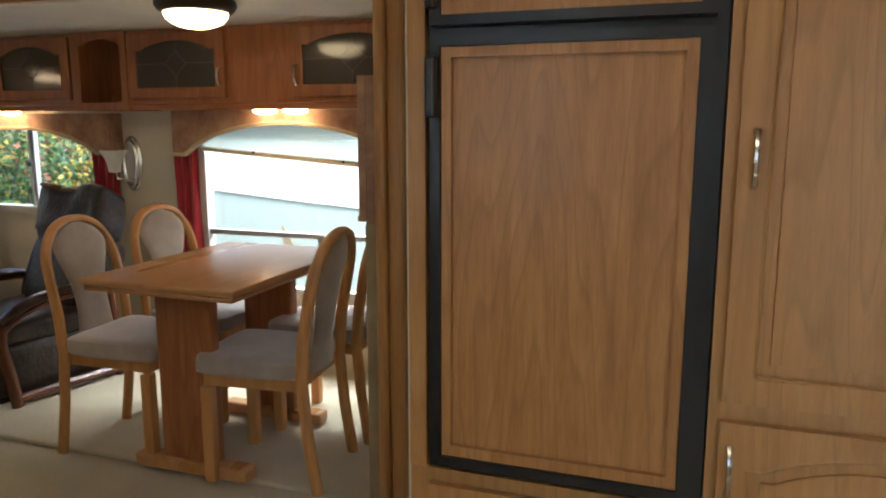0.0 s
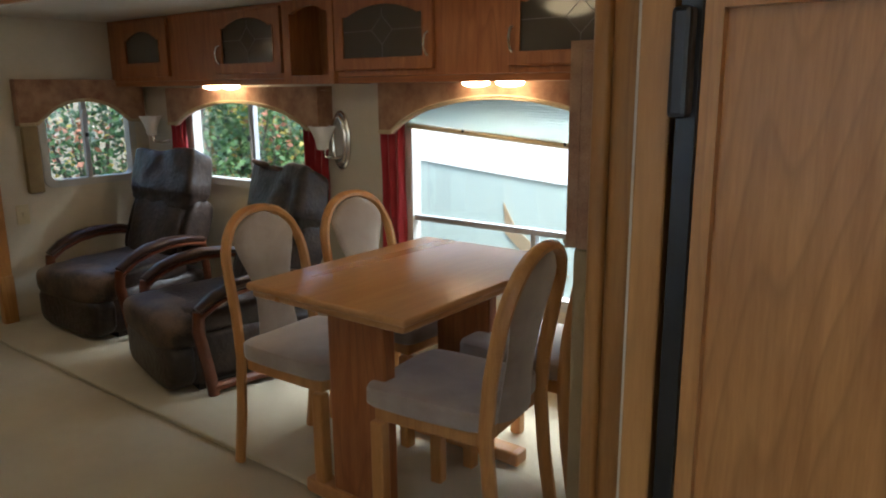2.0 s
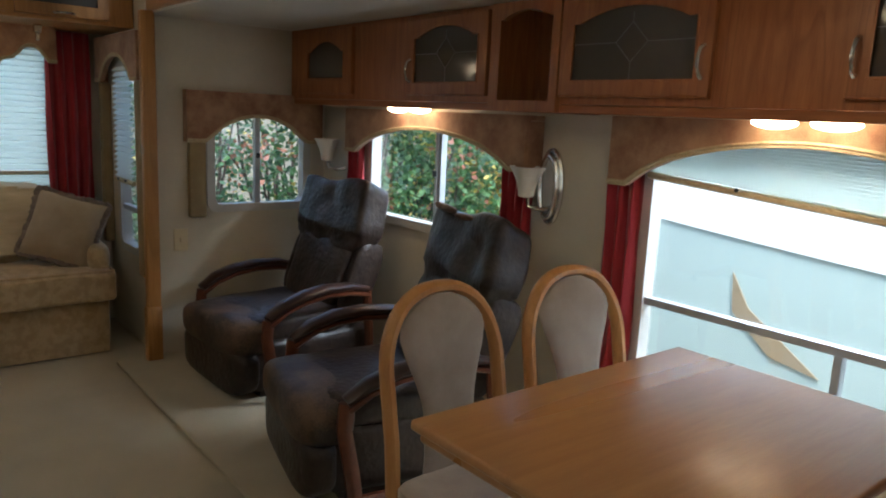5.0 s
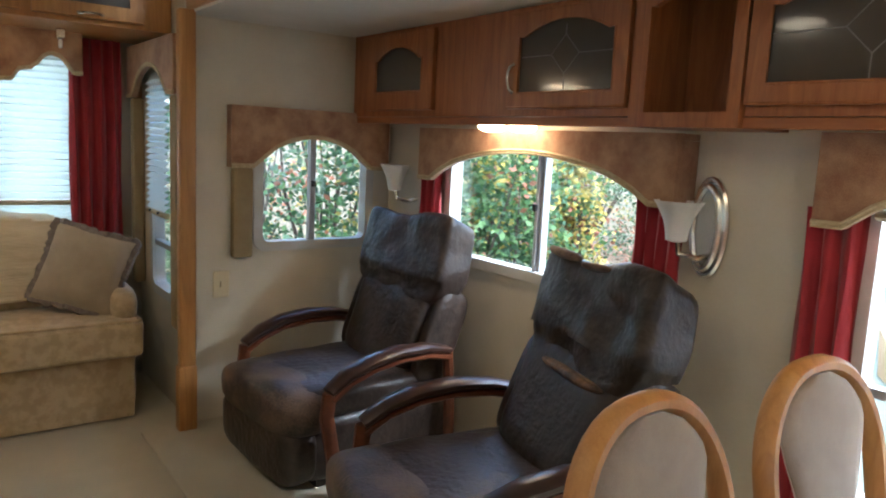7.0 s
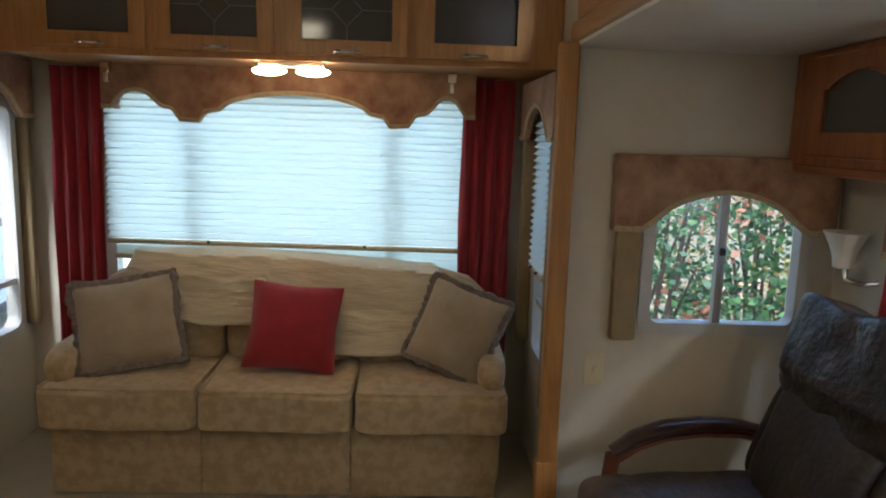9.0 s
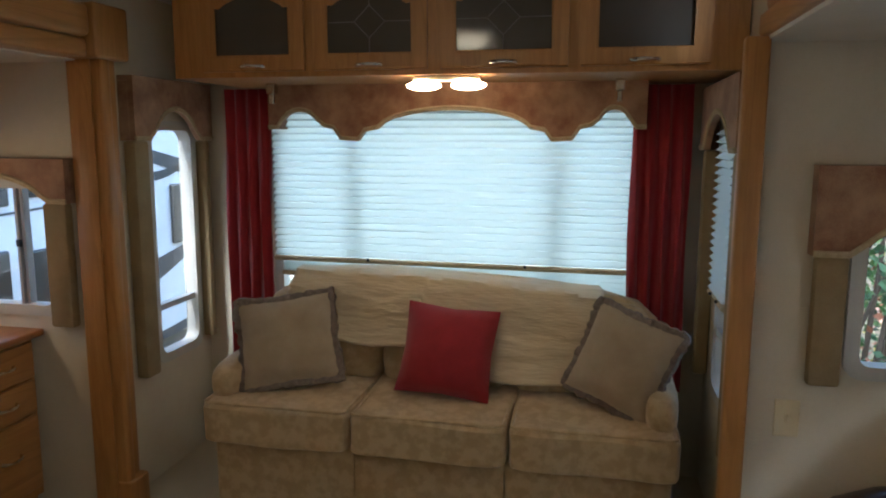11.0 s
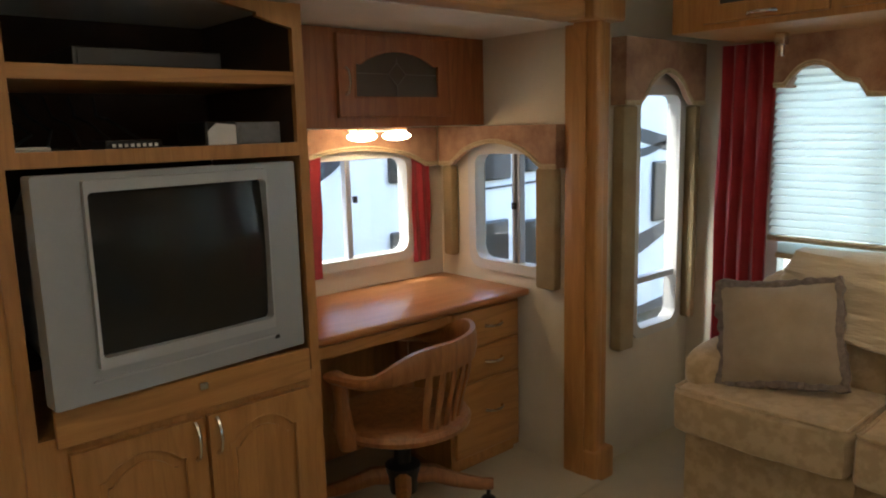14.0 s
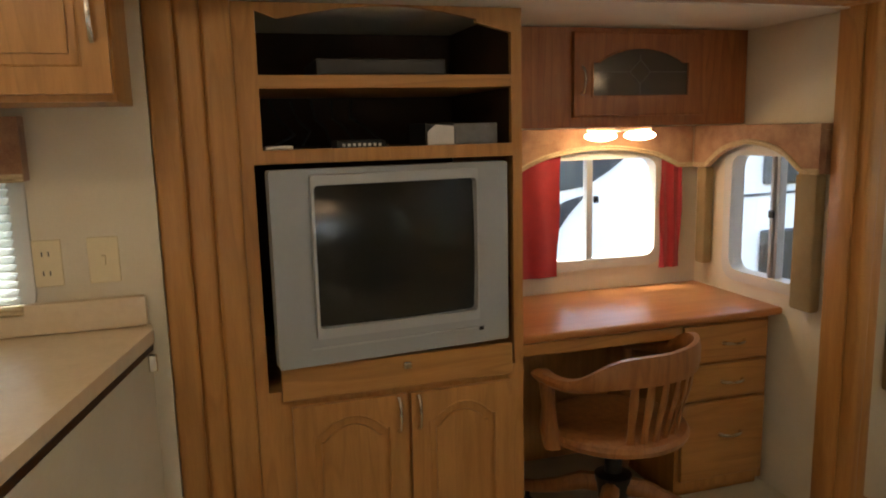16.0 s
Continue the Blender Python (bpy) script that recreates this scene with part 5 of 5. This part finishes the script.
def fridge():
    t = thing("refrigerator", FF, "black-framed refrigerator with oak door panels", "refrigerator")
    bm = bmesh.new()
    bx(bm, -0.985, 0.505, -0.6, -0.40, 1.98, 0.0, 0.004)
    done("body", bm, BLACK, t)
    for v0, v1, top in ((0.535, 1.445, False), (1.465, 1.95, True)):
        bm = bmesh.new()
        plate(bm, rect(-0.965, v0, -0.425, v1), [rect(-0.942, v0 + 0.02, -0.45, v1 - 0.02)], 0.002, 0.05)
        d = done("door", bm, BLACK, t)
        bm = bmesh.new()
        bx(bm, -0.941, v0 + 0.021, 0.003, -0.451, v1 - 0.021, 0.030)
        done("panel", bm, FRIDGE_OAK, d)
        bm = bmesh.new()
        plate(bm, rect(-0.941, v0 + 0.021, -0.451, v1 - 0.021), [rect(-0.92, v0 + 0.045, -0.472, v1 - 0.042)], 0.0302, 0.044)
        done("panel_frame", bm, FRIDGE_OAK, d)
        bm = bmesh.new()
        hv = v1 - 0.16 if not top else v0 + 0.03
        bx(bm, -0.968, hv, 0.05, -0.945, hv + 0.12, 0.075, 0.006)
        done("handle", bm, BLACK, d)
    t = thing("pantry_cabinet", FF, "oak pantry cabinet with raised-panel doors", "cabinet")
    bm = bmesh.new()
    bx(bm, -1.03, 0.0, -0.6, 0.45, 0.50, 0.0)
    bx(bm, -0.398, 0.501, -0.6, 0.45, ZC - 0.002, 0.0)
    bx(bm, -1.03, 0.501, -0.6, -0.988, ZC - 0.002, 0.008, 0.003)
    bx(bm, -0.987, 1.981, -0.6, -0.399, ZC - 0.002, 0.0)
    done("carcass", bm, OAK, t)
    panel_door(t, -0.375, 0.74, 0.2, ZC - 0.03, 0.002, OAK, (-0.345, 1.21, True), False)
    panel_door(t, -0.375, 0.06, 0.2, 0.70, 0.002, OAK, (-0.355, 0.60, True))
    panel_door(t, -0.98, 0.06, -0.42, 0.47, 0.002, OAK, (-0.7, 0.42, False))
    t = thing("door_latch", facing((-1, 0, 0), (-1.04, 0, 0)), "brown wooden latch block on the fridge side wall", "latch")
    bm = bmesh.new()
    bx(bm, -2.21, 1.03, 0.001, -2.175, 1.185, 0.03, 0.006)
    done("block", bm, BRONZE2, t)


FRIDGE_OAK = wood("fridge_panel_oak", (0.46, 0.225, 0.07), (0.32, 0.14, 0.04), rings=20.0, depth=0.45)
BRONZE2 = wood("latch_wood", (0.16, 0.075, 0.03), (0.1, 0.045, 0.018))
fridge()


# ---- outside ----
bm = bmesh.new()
bmesh.ops.create_grid(bm, x_segments=2, y_segments=2, size=400, matrix=Matrix.Translation((0, 0, -1.15)))
tagged(done("ground", bm, GROUND), "leaf-strewn dirt ground outside", "ground", kind="structure")
FPD = facing((0, -1, 0), (0, 5.9, 0))


def trailer_dining():
    t = thing("parked_trailer", FPD, "white parked trailer with pale grey-green lower side", "trailer")
    bm = bmesh.new()
    bx(bm, -4.75, -0.75, -2.4, 4, 2.2, 0, 0.05, 3)
    done("body", bm, RVGREY, t)
    bm = bmesh.new()
    lowl = [(-4.7 + 8.6 * i / 20, 0.76 - 0.22 * math.sin(math.pi / 2 * min(1, i / 9))) for i in range(21)]
    upl = [(u, 1.10 - 0.04 * min(1, (u + 4.7) / 5)) for u, v in lowl]
    plate(bm, lowl + upl[::-1], [], 0.002, 0.012)
    done("white_band", bm, RVWHITE, t)
    bm = bmesh.new()
    bx(bm, -4.68, 1.105, 0.002, 3.9, 1.5, 0.008)
    done("upper_band", bm, RVDARK, t)
    bm = bmesh.new()
    plate(bm, [(-3.68, 0.46), (-3.56, 0.26), (-3.1, -0.05), (-3.4, 0.0), (-3.66, 0.22)], [], 0.002, 0.01)
    done("stripe", bm, RVBEIGE, t)
    bm = bmesh.new()
    bx(bm, -2.55, 0.64, 0.001, -1.7, 1.06, 0.05, 0.05, 3)
    done("window", bm, BLACK, t)
    for s in (-3.6, 2.0):
        bm = bmesh.new()
        lathe(bm, [(0.0, -0.1), (0.2, -0.1), (0.36, -0.1), (0.38, -0.06), (0.38, 0.08), (0.36, 0.1), (0.0, 0.1)], 24)
        done("wheel", bm, BLACK, t, pose(s, -0.77, -0.15), True)


def trailer_desk():
    FQ = facing((0, 1, 0), (0, -2.3, 0))
    t = thing("parked_trailer", FQ, "white parked trailer with charcoal swoosh stripes", "trailer")
    bm = bmesh.new()
    bx(bm, 2, -0.75, -2.4, 13, 2.3, 0, 0.05, 3)
    done("body", bm, RVWHITE, t)

    def swoosh(c0, c1, c2, th0, th1, material=RVDARK):
        b = bmesh.new()
        up, lo = [], []
        for i in range(15):
            s = i / 14
            u = (1 - s) ** 2 * c0[0] + 2 * s * (1 - s) * c1[0] + s * s * c2[0]
            v = (1 - s) ** 2 * c0[1] + 2 * s * (1 - s) * c1[1] + s * s * c2[1]
            h = th0 + (th1 - th0) * s
            up.append((u, v + h / 2)), lo.append((u, v - h / 2))
        plate(b, lo + up[::-1], [], 0.002, 0.012)
        done("stripe", b, material, t)
    def patch(loop, material=RVDARK, name="stripe"):
        b = bmesh.new()
        plate(b, loop, [], 0.002, 0.012)
        done(name, b, material, t)

    patch([(4.2, 1.0), (5.0, 0.9), (5.56, 0.92), (5.86, 0.96), (6.04, 1.06), (6.18, 1.16), (6.3, 1.32), (4.2, 1.3)])
    patch([(4.3, 0.3), (5.55, 0.3), (5.58, 0.5), (5.63, 0.64), (5.72, 0.76), (5.86, 0.9), (5.7, 0.86), (5.55, 0.79), (4.9, 0.72), (4.3, 0.72)])
    swoosh((9.9, 1.05), (10.4, 1.0), (11.2, 1.45), 0.1, 0.06)
    swoosh((9.7, 1.32), (10.3, 1.2), (11.3, 0.98), 0.12, 0.2)
    swoosh((9.6, -0.05), (10.4, 0.05), (11.4, 0.45), 0.3, 0.04)
    swoosh((9.2, -0.72), (10.3, -0.82), (12.0, -0.55), 0.06, 0.16)
    swoosh((7.2, 0.82), (7.9, 0.83), (8.6, 0.86), 0.02, 0.02)
    for u0, v0, u1, v1 in ((6.56, 0.95, 7.0, 1.4), (6.56, 0.2, 7.0, 0.56), (7.4, 0.9, 7.96, 1.3), (7.4, 0.1, 7.92, 0.54), (8.08, 0.0, 8.6, 0.5), (8.15, 0.95, 8.5, 1.3), (10.3, 0.26, 10.88, 0.94)):
        b = bmesh.new()
        bx(b, u0, v0, 0.001, u1, v1, 0.05, 0.06, 3)
        done("window", b, BLACK, t)


trailer_dining()
trailer_desk()


def shrub(x, y, z, rx, ry, rz, count, weights, name, seed):
    """A shrub: bent stems with many small separate leaves on clumped twigs."""
    rnd = random.Random(seed)
    t = thing(name, pose(x, y, z), "leafy autumn shrub, green and yellowing leaves", "shrub", "shrubs outside")
    bm = bmesh.new()
    tips = []
    for k in range(16):
        a, r = rnd.uniform(0, 2 * math.pi), rnd.uniform(0.2, 0.9)
        tip = Vector((rx * r * math.cos(a), ry * r * math.sin(a), rz * rnd.uniform(0.4, 1.0)))
        mid = tip * 0.5 + Vector((rnd.uniform(-0.2, 0.2), rnd.uniform(-0.2, 0.2), 0.2))
        sweep(bm, [(0.1 * math.cos(a), 0.1 * math.sin(a), 0), mid, tip], 0.02, 0.02, (0.1, 0.3, 1), [1.3, 0.9, 0.3], 5)
        tips.append(tip)
    done("stem", bm, BARK, t, smooth=True)
    bms = [bmesh.new() for _ in LEAVES]
    clumps = [Vector((rx * math.cos(a) * r, ry * math.sin(a) * r, rz * q)) for a, r, q in [(rnd.uniform(0, 6.28), rnd.uniform(0.1, 1) ** 0.5, rnd.uniform(0.02, 1)) for _ in range(130)]]
    cw = [rnd.choices(range(4), weights)[0] for _ in clumps]
    for _ in range(count):
        i = rnd.randrange(len(clumps))
        c = clumps[i] + Vector((rnd.gauss(0, 0.15), rnd.gauss(0, 0.15), rnd.gauss(0, 0.14)))
        k = cw[i] if rnd.random() < 0.8 else rnd.choices(range(4), weights)[0]
        a = Vector((rnd.uniform(-1, 1), rnd.uniform(-1, 1), rnd.uniform(-0.7, 0.5))).normalized()
        b = a.cross(Vector((rnd.uniform(-1, 1), rnd.uniform(-1, 1), rnd.uniform(-1, 1)))).normalized()
        L = rnd.uniform(0.05, 0.1)
        m_ = bms[k]
        vs = [m_.verts.new(c), m_.verts.new(c + a * L * 0.5 + b * L * 0.33), m_.verts.new(c + a * L), m_.verts.new(c + a * L * 0.5 - b * L * 0.33)]
        m_.faces.new((vs[0], vs[1], vs[2])), m_.faces.new((vs[0], vs[2], vs[3]))
    for q, lm in zip(bms, LEAVES):
        tagged(done("leaves", q, lm, t), kind="stuff")


for i, (x, y, rx, ry, rz, w_) in enumerate(((-8.3, 5.9, 0.9, 0.9, 3.2, (5, 6, 0.3, 0.3)), (-8.6, 4.3, 0.8, 1.0, 3.3, (6, 5, 0.2, 0.5)), (-9.6, 7.2, 1.0, 0.9, 3.4, (3, 4, 2.5, 1)),
                                             (-8.55, 8.6, 0.3, 0.3, 2.6, (1.5, 1, 5, 0.5)), (-10.4, 6.2, 1.1, 1.3, 3.8, (4, 5, 1.5, 1)), (-11.6, 15.5, 1.9, 1.5, 3.6, (5, 6, 0.6, 0.6)),
                                             (-9.6, 9.2, 0.9, 0.9, 3.6, (4, 5, 2, 0.6)), (-9.9, 3.2, 1.0, 1.2, 3.6, (5, 5, 1, 1)), (-7.7, 6.9, 0.55, 0.5, 2.3, (5, 4, 1.5, 0.5)),
                                             (-8.4, 17.0, 1.9, 1.5, 3.4, (5, 6, 0.5, 1)), (-15.0, 16.0, 2.2, 1.6, 4.0, (4, 6, 1, 1)), (-14.0, 11.5, 1.6, 1.4, 3.8, (4, 6, 1, 0.5)))):
    shrub(x, y, -1.15, rx, ry, rz, 6000, w_, "shrub", 11 + i)


def leaf_litter():
    """Fallen leaves lying loose on the ground beyond the windows."""
    rnd = random.Random(71)
    verts, faces = [], []
    for _ in range(9000):
        c = Vector((rnd.uniform(-16, -4), rnd.uniform(6.5, 17), -1.135 + rnd.uniform(0, 0.02)))
        a, L = rnd.uniform(0, 6.28), rnd.uniform(0.05, 0.12)
        d, e = Vector((math.cos(a), math.sin(a), rnd.uniform(0, 0.5))) * L, Vector((-math.sin(a), math.cos(a), rnd.uniform(-0.3, 0.5))) * L * 0.4
        k = len(verts)
        verts += [c - d * 0.5, c + e, c + d * 0.5, c - e]
        faces.append((k, k + 1, k + 2, k + 3))
    me = bpy.data.meshes.new("leaf_litter")
    me.from_pydata(verts, [], faces)
    me.materials.append(LITTER)
    tagged(new("leaf_litter", me), "fallen red-brown and tan leaves on the ground", "leaves", kind="stuff")


LITTER = mat("fallen_leaf", (0.42, 0.25, 0.16), 0.8, 0, (0.17, 0.07, 0.045), 22, bump=0.1, mix=0.2)
leaf_litter()
